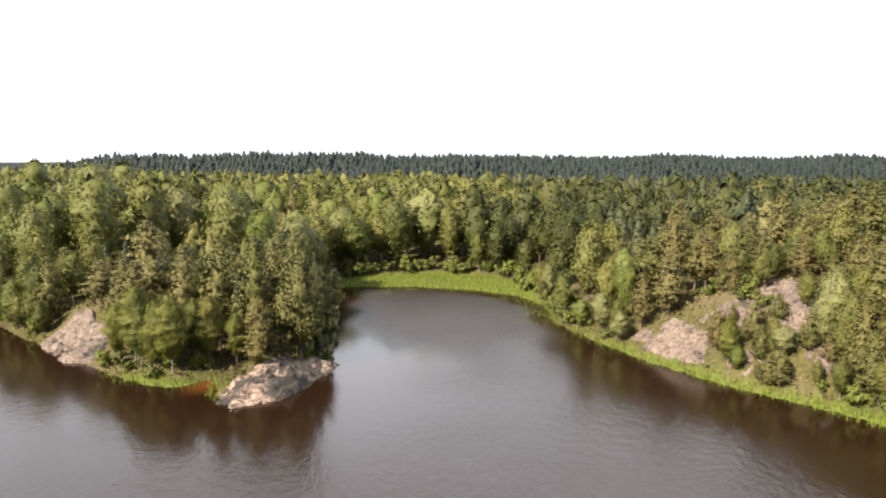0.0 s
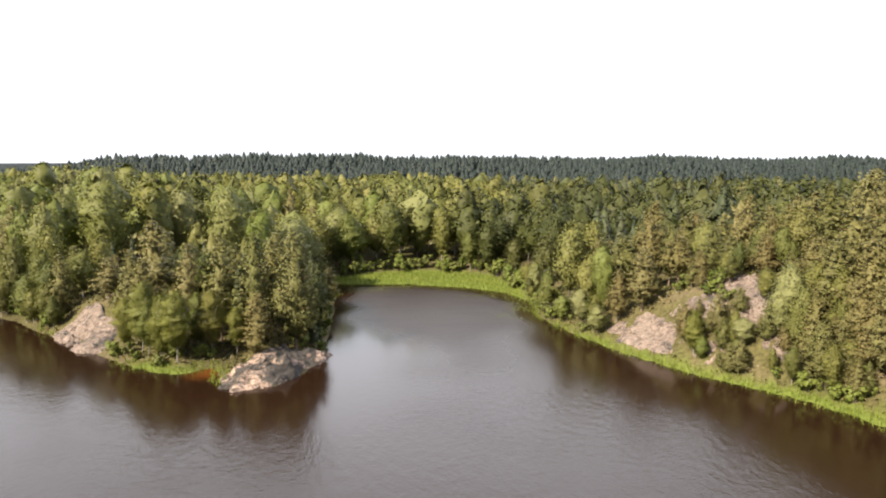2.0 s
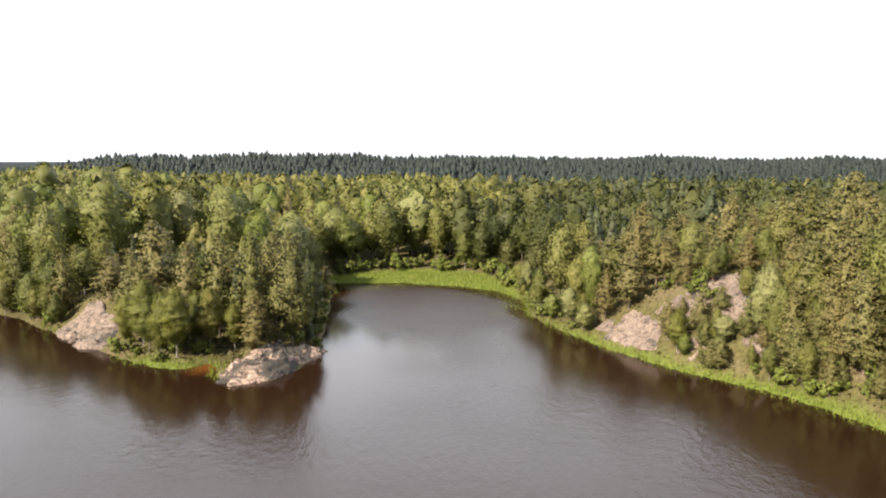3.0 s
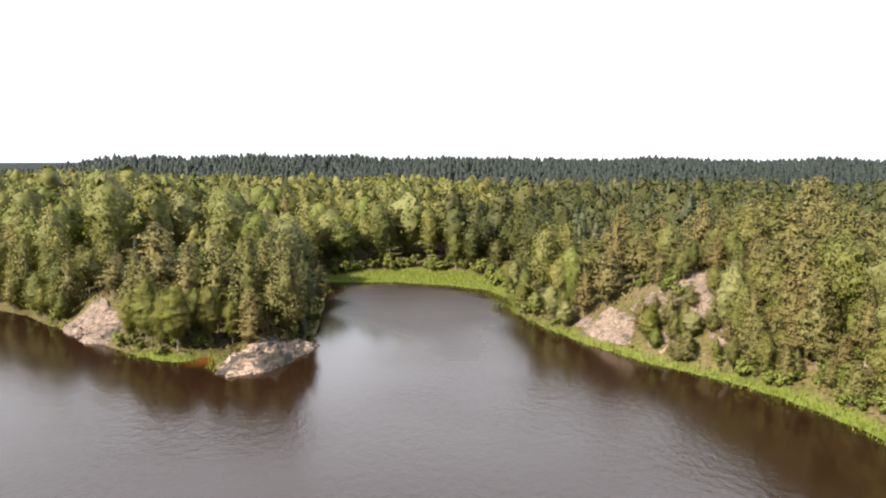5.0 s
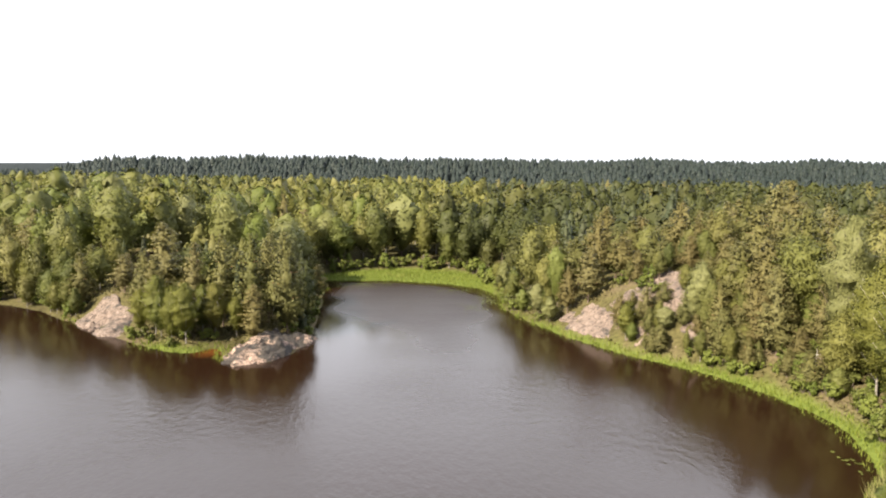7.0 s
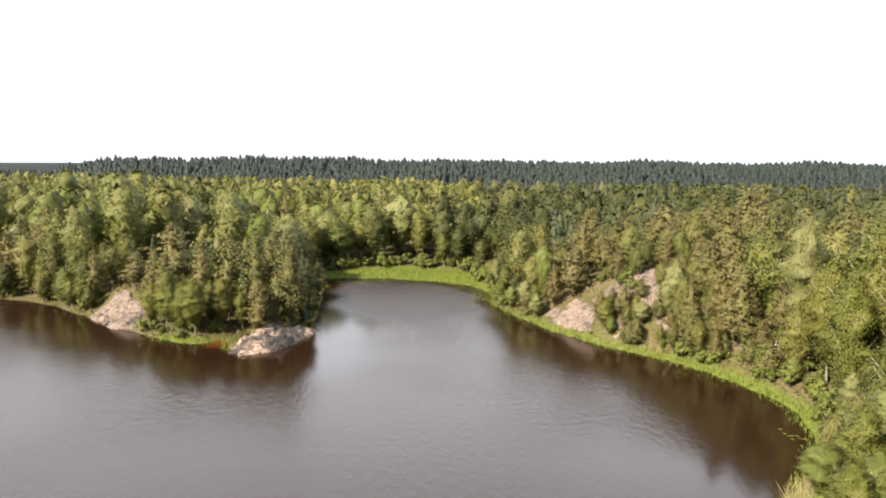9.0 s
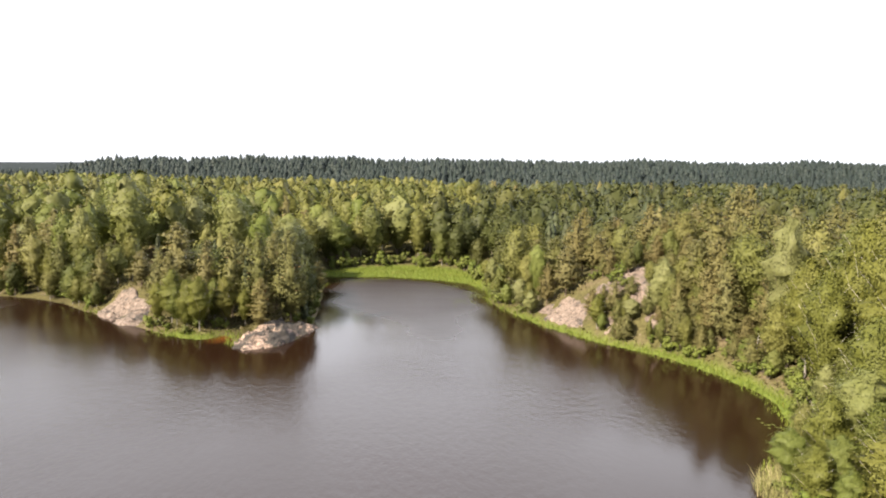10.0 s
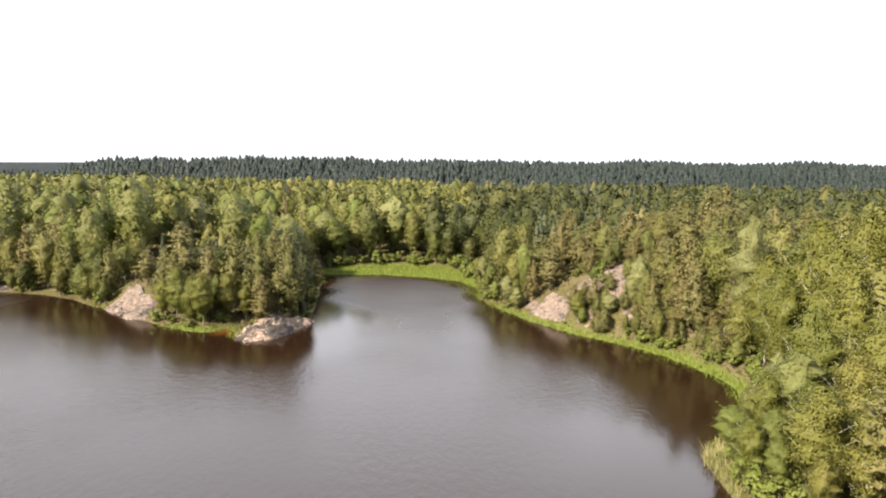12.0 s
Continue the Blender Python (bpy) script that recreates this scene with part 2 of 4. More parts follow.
def water_material():
    m, nt, n, p = nodes_of("lake_water")
    v = world_coords(nt)
    p.inputs["IOR"].default_value = 1.333
    att = n.new("ShaderNodeAttribute")                # calm under the banks, rippled by the wind farther out
    att.attribute_name = "open"
    ruffle = n.new("ShaderNodeAttribute")
    ruffle.attribute_name = "ruffle"
    streaks = n.new("ShaderNodeMapping")              # cat's-paws drawn out across the wind
    streaks.inputs["Scale"].default_value = (0.012, 0.055, 1.0)
    streaks.inputs["Rotation"].default_value = (0, 0, 0.15)
    link(nt, v, streaks.inputs[0])
    paws = math_node(nt, "ADD", math_node(nt, "MULTIPLY", noise_tex(nt, streaks.outputs[0], 1.0, 4, 0.6), 1.2), 0.4)
    link(nt, math_node(nt, "ADD", math_node(nt, "MULTIPLY", ruffle.outputs["Fac"], paws), 0.11), p.inputs["Roughness"])
    # peat-brown water, rusty over the shallow cove
    dist = n.new("ShaderNodeVectorMath")
    dist.operation = "DISTANCE"
    link(nt, v, dist.inputs[0])
    dist.inputs[1].default_value = (-31.0, 88.2, 0.0)
    wob = math_node(nt, "ADD", dist.outputs["Value"], math_node(nt, "MULTIPLY", noise_tex(nt, v, 0.4), 3.0))
    shallow = ramp(nt, math_node(nt, "MULTIPLY", wob, 0.1), [(0.18, (0.085, 0.030, 0.007)), (0.62, (0.0116, 0.0054, 0.0028))])
    link(nt, shallow, p.inputs["Base Color"])
    mp = n.new("ShaderNodeMapping")
    mp.inputs["Scale"].default_value = (1.0, 0.6, 1.0)
    mp.inputs["Rotation"].default_value = (0, 0, 0.5)
    link(nt, v, mp.inputs[0])
    wave = math_node(nt, "ADD", noise_tex(nt, mp.outputs[0], 1.1, 3, 0.5), math_node(nt, "MULTIPLY", noise_tex(nt, mp.outputs[0], 3.4, 3, 0.55), 0.55))
    gust = ramp(nt, noise_tex(nt, v, 0.022, 3, 0.5), [(0.35, (0.30, 0.30, 0.30)), (0.65, (1, 1, 1))])
    b = bump(nt, p, wave, 0.5, 0.14)
    link(nt, math_node(nt, "MULTIPLY", gust, math_node(nt, "ADD", math_node(nt, "MULTIPLY", att.outputs["Fac"], 0.78), 0.10)), b.inputs["Strength"])
    return m


M_GROUND, M_WATER = ground_material(), water_material()
M_ROCK, M_SLAB = rock_material("weathered_granite", 1.0), rock_material("clean_granite", 0.25)


# ---- mesh helpers ----
def mesh_of(name, verts, faces, mats, index=None, smooth=False, floats=None, normals=None):
    """A mesh from arrays; faces: one array, or a list of arrays with different numbers of corners."""
    groups = [np.asarray(f, np.int32) for f in (faces if isinstance(faces, list) and np.ndim(faces[0]) == 2 else [faces])]
    verts, sizes = np.asarray(verts, np.float32), np.concatenate([np.full(len(f), f.shape[1]) for f in groups])
    me = bpy.data.meshes.new(name)
    me.vertices.add(len(verts))
    me.vertices.foreach_set("co", verts.ravel())
    me.loops.add(int(sizes.sum()))
    me.loops.foreach_set("vertex_index", np.concatenate([f.ravel() for f in groups]))
    me.polygons.add(len(sizes))
    me.polygons.foreach_set("loop_start", (np.cumsum(sizes) - sizes).astype(np.int32))
    for mat in mats:
        me.materials.append(mat)
    if index is not None:
        me.polygons.foreach_set("material_index", np.asarray(index, np.int32))
    me.polygons.foreach_set("use_smooth", np.full(len(sizes), smooth))
    for key, values in (floats or {}).items():
        me.attributes.new(key, "FLOAT", "POINT").data.foreach_set("value", np.asarray(values, np.float32))
    me.update(calc_edges=True)
    if normals is not None:                              # foliage is shaded by the form of its clump
        me.polygons.foreach_set("use_smooth", np.ones(len(sizes), bool))
        me.normals_split_custom_set_from_vertices(np.asarray(normals, np.float32))
    return me


def part(name, me, parent, label=""):
    ob = new(name, me)
    ob.parent = parent
    return tagged(ob, label)


def unit(v):
    return v / np.maximum(np.linalg.norm(v, axis=-1, keepdims=True), 1e-6)


def smooth(a, b, v):
    t = np.clip((np.asarray(v, float) - a) / (b - a), 0, 1)
    return t * t * (3 - 2 * t)


def sprays(rng, centre, axis, outward, length, width, ruffled=0.32):
    """Small leaf sprays: a rhombus each at centre, along axis, its face turned partly to outward."""
    n = len(centre)
    normal = unit(outward + rng.normal(size=(n, 3)) * 0.42)
    side = unit(np.cross(normal, axis))
    axis = unit(np.cross(side, normal))
    L, W = (length * rng.uniform(0.65, 1.35, n))[:, None], (width * rng.uniform(0.65, 1.35, n))[:, None]
    fold = normal * W * 0.18
    v = np.stack([centre - axis * L * 0.5, centre - side * W * 0.5 + axis * L * 0.06 + fold, centre + axis * L * 0.5, centre + side * W * 0.5 + axis * L * 0.06 + fold], 1)
    soft = unit(outward + rng.normal(size=(n, 3)) * ruffled)
    return v.reshape(-1, 3), np.repeat(soft, 4, 0)


def tubes(starts, ends, r0, r1, sides=4, sag=0.0):
    """Tapered limbs from starts to ends, in three rings."""
    starts, ends = np.asarray(starts, float), np.asarray(ends, float)
    n = len(starts)
    way = unit(ends - starts)
    a = unit(np.cross(way, np.where(np.abs(way[:, 2:]) > 0.9, [[1.0, 0, 0]], [[0, 0, 1.0]])))
    b = np.cross(way, a)
    ang = np.arange(sides) * 2 * np.pi / sides
    ring = a[:, None] * np.cos(ang)[None, :, None] + b[:, None] * np.sin(ang)[None, :, None]
    mids = (starts + ends) / 2 - np.array([0, 0, 1.0]) * sag * np.linalg.norm(ends - starts, axis=1)[:, None]
    r0, r1 = np.broadcast_to(r0, n), np.broadcast_to(r1, n)
    v = np.concatenate([c[:, None] + ring * r[:, None, None] for c, r in ((starts, r0), (mids, (r0 + r1) / 2), (ends, r1))], 1)
    f = []
    for k in range(2):
        for s in range(sides):
            t = (s + 1) % sides
            f.append([k * sides + s, k * sides + t, (k + 1) * sides + t, (k + 1) * sides + s])
    faces = (np.array(f)[None] + (np.arange(n) * 3 * sides)[:, None, None]).reshape(-1, 4)
    return v.reshape(-1, 3), faces


def stem(rng, h, r, bend, sides=7, rings=8):
    """A tapered, slightly crooked trunk up to h, closed at the top; also gives the middle line."""
    u = np.linspace(0, 1, rings)
    off = np.cumsum(rng.normal(size=(rings, 2)) * bend, 0) * u[:, None]
    line = np.c_[off, u * h]
    rad = r * ((1 - u) ** 0.8 * 0.97 + 0.03) * (1 + 0.5 * np.exp(-u * 25))
    ang = np.arange(sides) * 2 * np.pi / sides
    v = (line[:, None] + np.stack([np.cos(ang)[None] * rad[:, None], np.sin(ang)[None] * rad[:, None], np.zeros((rings, sides)) - (u == 0)[:, None] * 0.4], -1)).reshape(-1, 3)
    f = [[k * sides + s, k * sides + (s + 1) % sides, (k + 1) * sides + (s + 1) % sides, (k + 1) * sides + s] for k in range(rings - 1) for s in range(sides)]
    return v, np.array(f), line


def along(line, z):
    return np.stack([np.interp(z, line[:, 2], line[:, 0]), np.interp(z, line[:, 2], line[:, 1]), z], -1)


def join(*pieces):
    vs, fs, at = [], [], 0
    for v, f in pieces:
        vs.append(v), fs.append(np.asarray(f) + at)
        at += len(v)
    return np.concatenate(vs), np.concatenate(fs)


def quads(n):
    return np.arange(4 * n).reshape(-1, 4)


# ---- trees: arrays for trunk with limbs, and for the crown ----
G = (1 + 5 ** 0.5) / 2
ICO = unit(np.array([(-1, G, 0), (1, G, 0), (-1, -G, 0), (1, -G, 0), (0, -1, G), (0, 1, G), (0, -1, -G), (0, 1, -G), (G, 0, -1), (G, 0, 1), (-G, 0, -1), (-G, 0, 1)]))
ICO_F = np.array([[a, b, c] for a in range(12) for b in range(a + 1, 12) for c in range(b + 1, 12)
                  if max(np.linalg.norm(ICO[a] - ICO[b]), np.linalg.norm(ICO[b] - ICO[c]), np.linalg.norm(ICO[a] - ICO[c])) < 1.2])
ICO_F = np.array([f if np.dot(np.cross(ICO[f[1]] - ICO[f[0]], ICO[f[2]] - ICO[f[0]]), ICO[f].sum(0)) > 0 else f[::-1] for f in ICO_F])
OCT = np.array([(1, 0, 0), (-1, 0, 0), (0, 1, 0), (0, -1, 0), (0, 0, 1), (0, 0, -1)], float)
OCT_F = np.array([[0, 2, 4], [2, 1, 4], [1, 3, 4], [3, 0, 4], [2, 0, 5], [1, 2, 5], [3, 1, 5], [0, 3, 5]])


def clumps(rng, centre, radii, turn, fine=True, jitter=0.22):
    """Dense knots of foliage inside the sprays: crumpled lumps, of half-sizes radii, turned about the upright."""
    base, f = (ICO, ICO_F) if fine else (OCT, OCT_F)
    n, k = len(centre), len(base)
    v = base[None] * (1 + rng.normal(size=(n, k, 1)) * jitter) * np.asarray(radii)[:, None]
    c, s = np.cos(turn)[:, None], np.sin(turn)[:, None]
    v = np.stack([v[..., 0] * c - v[..., 1] * s, v[..., 0] * s + v[..., 1] * c, v[..., 2]], -1)
    normal = unit(v / np.asarray(radii)[:, None].mean(-1, keepdims=True) + np.array([0, 0, 0.15]))
    v = v + np.asarray(centre)[:, None]
    return v.reshape(-1, 3), (f[None] + (np.arange(n) * k)[:, None, None]).reshape(-1, 3), normal.reshape(-1, 3)


def crown_of(spray, *lumps):
    """Sprays (quads) and lumps (triangles) as one crown: places, faces and normals."""
    vs, ns, tri, at = [spray[0]], [spray[1]], [], len(spray[0])
    for v, f, n in lumps:
        vs.append(v), ns.append(n), tri.append(f + at)
        at += len(v)
    return np.concatenate(vs), [quads(len(spray[0]) // 4), np.concatenate(tri)], np.concatenate(ns)


def foliage(rng, line, centre, radii, body, n, size, slim, droop, inside, core=0.74, fine=True, up=0.30, loose=0.35):
    """A crown of leafy clumps that grow into one another, each a dense knot covered in sprays. body: the crown's middle and half-sizes."""
    k = len(centre)
    area = radii[:, 0] * (radii[:, 1] + radii[:, 2])
    who = rng.choice(k, n, p=area / area.sum())
    mid, half = body
    whole = lambda p: unit((p - mid) / half ** 2)
    radial = whole(centre)
    ball = unit(rng.normal(size=(n, 3)) + radial[who] * 0.75 + np.array([0, 0, up]))
    p = centre[who] + ball * radii[who] * rng.uniform(0.78, 1.28, n)[:, None]
    out = unit(ball * loose + whole(p) * (1.1 - loose) + np.array([0, 0, 0.10]))
    axis = unit(ball * 0.45 + rng.normal(size=(n, 3)) * 0.55 + np.array([0, 0, -droop]))
    v, f, normal = clumps(rng, centre, radii * core, rng.uniform(0, 6.28, k), fine)
    return crown_of(sprays(rng, p, axis, out, size * slim[0], size * slim[1]), (v, f, unit(normal * loose + whole(v) * (1.1 - loose))), (inside[0], inside[1], whole(inside[0])))


def leafy(rng, line, h, low, R, radius, n, size, q, droop):
    """A broadleaf crown: leaf sprays over an uneven skin of bulging boughs with clefts between them, some twigs reaching out."""
    m = (6, 18, 34, 46, 48)[q]
    pu, pt = rng.uniform(0.04, 0.98, m), np.arange(m) * 2.4 + rng.uniform(0, 1.2, m)
    pr, pw, pa = rng.uniform(0.18, 0.62, m), rng.uniform(0.05, 0.10, m) * (1.6 if q < 2 else 1), rng.uniform(0.30, 0.60, m)
    lop = rng.uniform(0, 6.28)

    def place(u, t):
        du = (u[:, None] - pu[None]) / pw[None]
        dt = (np.mod(t[:, None] - pt[None] + np.pi, 2 * np.pi) - np.pi) / pa[None]
        r = radius(u) * ((0.44 if q > 3 else 0.62) + (pr[None] * (1.25 if q > 3 else 1) * np.exp(-du ** 2 - dt ** 2)).max(1)) * (1 + 0.10 * np.sin(t + lop) + 0.07 * np.sin(2 * t + 7 * u))
        p = along(line, np.clip(h * (low + (0.99 - low) * u), 0, h))
        return p + np.stack([r * np.cos(t), r * np.sin(t), 0.16 * r - 0.05 * R], -1)

    def facing(u, t):
        e = 0.025
        return unit(np.cross(place(u, t + 2.5 * e) - place(u, t - 2.5 * e), place(np.minimum(u + e, 1), t) - place(np.maximum(u - e, 0), t)))

    mid, half = along(line, np.array([h * (low + 0.42 * (1 - low))]))[0], np.array([R, R, 0.56 * h * (1 - low)])
    whole = lambda p: unit((p - mid) / half ** 2)
    tries = rng.uniform(0, 1, 5 * n)
    u = tries[rng.uniform(0, 1, 5 * n) < (radius(tries) + 0.12 * R) / (1.15 * R)][:n]
    k = len(u)
    t = rng.uniform(0, 2 * np.pi, k)
    p, nn = place(u, t), facing(u, t)
    twig = (rng.uniform(0, 1, k) < 0.25) * rng.uniform(0.3, 1.0, k) * (0.5 + 1.4 * size)
    p = p + nn * (rng.normal(-0.1, 0.55 if q > 3 else 0.80, k) * size + twig)[:, None]
    out = unit(nn * 0.50 + whole(p) * 0.52 + np.array([0, 0, 0.10]))
    axis = unit(nn * 0.5 + rng.normal(size=p.shape) * 0.6 + np.array([0, 0, -droop]))
    spray = sprays(rng, p, axis, out, size * 1.3, size * 0.72, 0.16 if q > 3 else 0.32)
    nu, nt = ((5, 6), (8, 9), (14, 14), (18, 17), (18, 17))[q]
    U, T = np.repeat(np.linspace(0.0, 1.0, nu), nt), np.tile(np.arange(nt) * 2 * np.pi / nt, nu)
    v = place(U, T)
    v = v - facing(U, T) * (0.4, 1.0, 1.3, 1.6, 1.7)[q] * size + rng.normal(size=v.shape) * 0.25 * size
    g = np.arange(nu * nt).reshape(nu, nt)
    a, b, c, d = (w.ravel() for w in (g[:-1], np.roll(g, -1, 1)[:-1], np.roll(g, -1, 1)[1:], g[1:]))
    return crown_of(spray, (v, np.concatenate([np.stack([a, b, c], -1), np.stack([a, c, d], -1)]), unit(facing(U, T) * 0.45 + whole(v) * 0.6 + rng.normal(size=v.shape) * 0.18)))


def mass(rng, line, h, low, radius, share, nu, nt):
    """The dense inside of a crown, which the clumps grow out of."""
    u = np.linspace(0.02, 0.96, nu)
    U, T = np.repeat(u, nt), np.tile(np.arange(nt) * 2 * np.pi / nt, nu)
    r = radius(U) * share * rng.uniform(0.88, 1.10, nu * nt)
    v = along(line, h * (low + (0.97 - low) * U)) + np.stack([r * np.cos(T), r * np.sin(T), 0 * r], -1)
    g = np.arange(nu * nt).reshape(nu, nt)
    a, b, c, d = (q.ravel() for q in (g[:-1], np.roll(g, -1, 1)[:-1], np.roll(g, -1, 1)[1:], g[1:]))
    return v, np.concatenate([np.stack([a, b, c], -1), np.stack([a, c, d], -1)]), v


def tiers_of(rng, line, h, low, R, tiers, points):
    """Skirts of hanging boughs: a ragged cone for each tier."""
    vs, fs, ns = [], [], []
    for w in range(tiers):
        u = (w + 0.1) / tiers
        top = along(line, np.array([h * (low + (1 - low) * min(1.0, u + 1.9 / tiers))]))[0]
        ang = (np.arange(2 * points) + rng.uniform(0, 1)) * np.pi / points
        r = R * (1 - u) ** 0.85 * np.where(np.arange(2 * points) % 2, 0.60, 1.0) * rng.uniform(0.75, 1.2, 2 * points) + 0.08
        z = h * (low + (1 - low) * u) - 0.10 * r + rng.normal(size=2 * points) * 0.012 * h
        rim = np.stack([top[0] + np.cos(ang) * r, top[1] + np.sin(ang) * r, z], -1)
        at = sum(len(q) for q in vs)
        vs.append(np.r_[rim, top[None]])
        ns.append(unit(np.r_[np.stack([np.cos(ang), np.sin(ang), np.full(2 * points, 0.45)], -1), [[0, 0, 1.0]]]))
        fs.append(np.array([[at + s, at + (s + 1) % (2 * points), at + 2 * points] for s in range(2 * points)]))
    return np.concatenate(vs), np.concatenate(fs), np.concatenate(ns)


def boughs(rng, line, h, low, radius, whorls, per, n, size, rise, curl, slim, up):
    """A spruce's crown: whorls of boughs, each a flat fan of needle sprays along a rising or hanging limb."""
    k = whorls * per
    u = np.clip((np.repeat(np.arange(whorls), per) + 0.5 + rng.normal(size=k) * 0.22) / whorls, 0, 0.985)
    turn = rng.uniform(0, 2 * np.pi, k)
    reach = radius(u) * rng.uniform(0.60, 1.15, k)
    climb = rise + (1.1 - rise) * smooth(0.55, 1.0, u) + rng.normal(size=k) * 0.10
    who = rng.choice(k, n, p=(reach + 0.25) / (reach + 0.25).sum())
    s = rng.uniform(0.06, 1.0, n) ** 0.72
    t = turn[who]
    radial, cross = np.stack([np.cos(t), np.sin(t), np.zeros(n)], -1), np.stack([-np.sin(t), np.cos(t), np.zeros(n)], -1)
    fan = rng.normal(size=n) * (0.10 + 0.30 * np.sin(np.pi * np.clip(s, 0, 0.95))) * 0.80 * (reach[who] * 0.6 + 0.5)
    p = along(line, np.clip(h * (low + (0.99 - low) * u[who]), 0, h))
    p = p + radial * (reach[who] * s)[:, None] + cross * fan[:, None]
    p[:, 2] += reach[who] * s * climb[who] + curl * reach[who] * s ** 2 + rng.normal(size=n) * size * 0.50
    out = unit(unit(radial + cross * (fan / (reach[who] + 0.4))[:, None]) * 0.75 + np.array([0, 0, up]) + rng.normal(size=(n, 3)) * 0.12)
    axis = unit(radial * 0.8 + cross * np.sign(fan)[:, None] * 0.5 + np.array([0, 0, 0.35]) + rng.normal(size=(n, 3)) * 0.45)
    return sprays(rng, p, axis, out, size * slim[0], size * slim[1])


def limbs_of(rng, line, h, low, radius, k, girth, rise, span=0.8):
    u = (np.arange(k) + rng.uniform(0, 1, k)) / k * 0.85
    turn = np.arange(k) * 2.4 + rng.uniform(0, 1.2, k)
    reach = radius(u) * span + 0.1
    start = along(line, np.clip(h * (low + (0.95 - low) * u) - rise * reach * 0.6, 0.3, h))
    end = start + np.stack([np.cos(turn) * reach, np.sin(turn) * reach, rise * reach], -1)
    return tubes(start, end, h * girth * 0.35 * (1.1 - u), 0.012, 4, -0.05)


def broadleaf(seed, h, wide, n, size, q, droop=0.7, girth=0.008):
    """A broadleaf tree with a rounded, billowing crown."""
    rng = np.random.default_rng(seed)
    low = rng.uniform(0.07, 0.24)
    peak = rng.uniform(0.80, 1.25)
    tv, tf, line = stem(rng, h * 0.97, h * girth, 0.10 * h / 18)
    R = h * wide * rng.uniform(0.88, 1.12)
    radius = lambda u: R * np.clip(np.sin(np.pi * (0.06 + 0.90 * np.clip(u, 0, 1) ** peak)), 0.05, 1) ** 0.75
    crowned = leafy(rng, line, h, low, R, radius, n, size, q, droop)
    return join((tv, tf), limbs_of(rng, line, h, low, radius, (2, 4, 12, 18, 24)[q], girth, 1.5 if q > 3 else 0.8, 1.0 if q > 3 else 0.8)), crowned


def pine(seed, h, wide, n, size, q, girth=0.010):
    """A Scots pine: whorls of boughs that carry flat tufts of needles, shadowed between, with a blunt top."""
    rng = np.random.default_rng(seed)
    low = rng.choice([0.06, 0.10, 0.16, 0.28])
    tv, tf, line = stem(rng, h * 0.98, h * girth, 0.07 * h / 18)
    R = h * wide * rng.uniform(0.85, 1.15)
    blunt = rng.uniform(0.55, 0.88)
    radius = lambda u: R * np.clip(1 - u, 0.0, 1) ** blunt * np.clip(u / 0.20, 0.30, 1) ** 0.6 + 0.25
    whorls, per = (4, 8, 16, 18, 18)[q], (3, 4, 7, 8, 8)[q]
    k = whorls * per
    u = np.clip((np.repeat(np.arange(whorls), per) + 0.5 + rng.normal(size=k) * 0.25) / whorls, 0, 0.98)
    turn = np.arange(k) * 2.4 + rng.uniform(0, 1.5, k)
    far = radius(u) * rng.uniform(0.70, 1.14, k)
    climb = 0.10 + 0.75 * smooth(0.45, 1.0, u) + rng.normal(size=k) * 0.10
    steps = ((0.75,), (0.75,), (0.45, 0.85), (0.35, 0.65, 0.95), (0.35, 0.65, 0.95))[q]
    rows, sizes = [], []
    for s in steps:
        at = along(line, h * (low + (0.96 - low) * u))
        d = far * (s + rng.uniform(-0.1, 0.1, k))
        rows.append(at + np.stack([np.cos(turn) * d, np.sin(turn) * d, d * climb + 0.10 * d ** 2 / np.maximum(far, 0.3)], -1) + rng.normal(size=(k, 3)) * 0.12)
        w = ((0.23 if q < 2 else 0.185) * far * (1.35 - 0.45 * s) + 0.20) * rng.uniform(0.75, 1.25, k) * (1.6, 1.35, 1.05, 0.95, 0.95)[q]
        sizes.append(np.stack([w, w * rng.uniform(0.7, 1.1, k), w * rng.uniform(0.65, 0.95, k)], -1))
    rows.append(along(line, np.array([h * 0.955])))
    sizes.append(np.array([[0.40, 0.40, 0.75]]))
    body = along(line, np.array([h * (low + 0.30 * (1 - low))]))[0], np.array([R, R, 0.68 * h * (1 - low)])
    crowned = foliage(rng, line, np.concatenate(rows), np.concatenate(sizes), body, n, size, (1.55, 0.50), -0.30, mass(rng, line, h, low, radius, 0.52 if q < 2 else 0.33, (4, 5, 8, 9, 9)[q], (4, 6, 7, 8, 8)[q]), 0.66 if q < 2 else 0.52, False, 0.45, 0.30)
    dead = rng.uniform(low * 0.4, low, 5) * h
    dt, dl, ds = rng.uniform(0, 6.28, 5), R * rng.uniform(0.25, 0.6, 5), along(line, dead)
    twigs = tubes(ds, ds + np.stack([np.cos(dt) * dl, np.sin(dt) * dl, -0.1 * dl], -1), 0.03, 0.01)
    return join((tv, tf), limbs_of(rng, line, h, low, radius, (2, 4, 12, 24, 24)[q], girth, 0.25), twigs), crowned


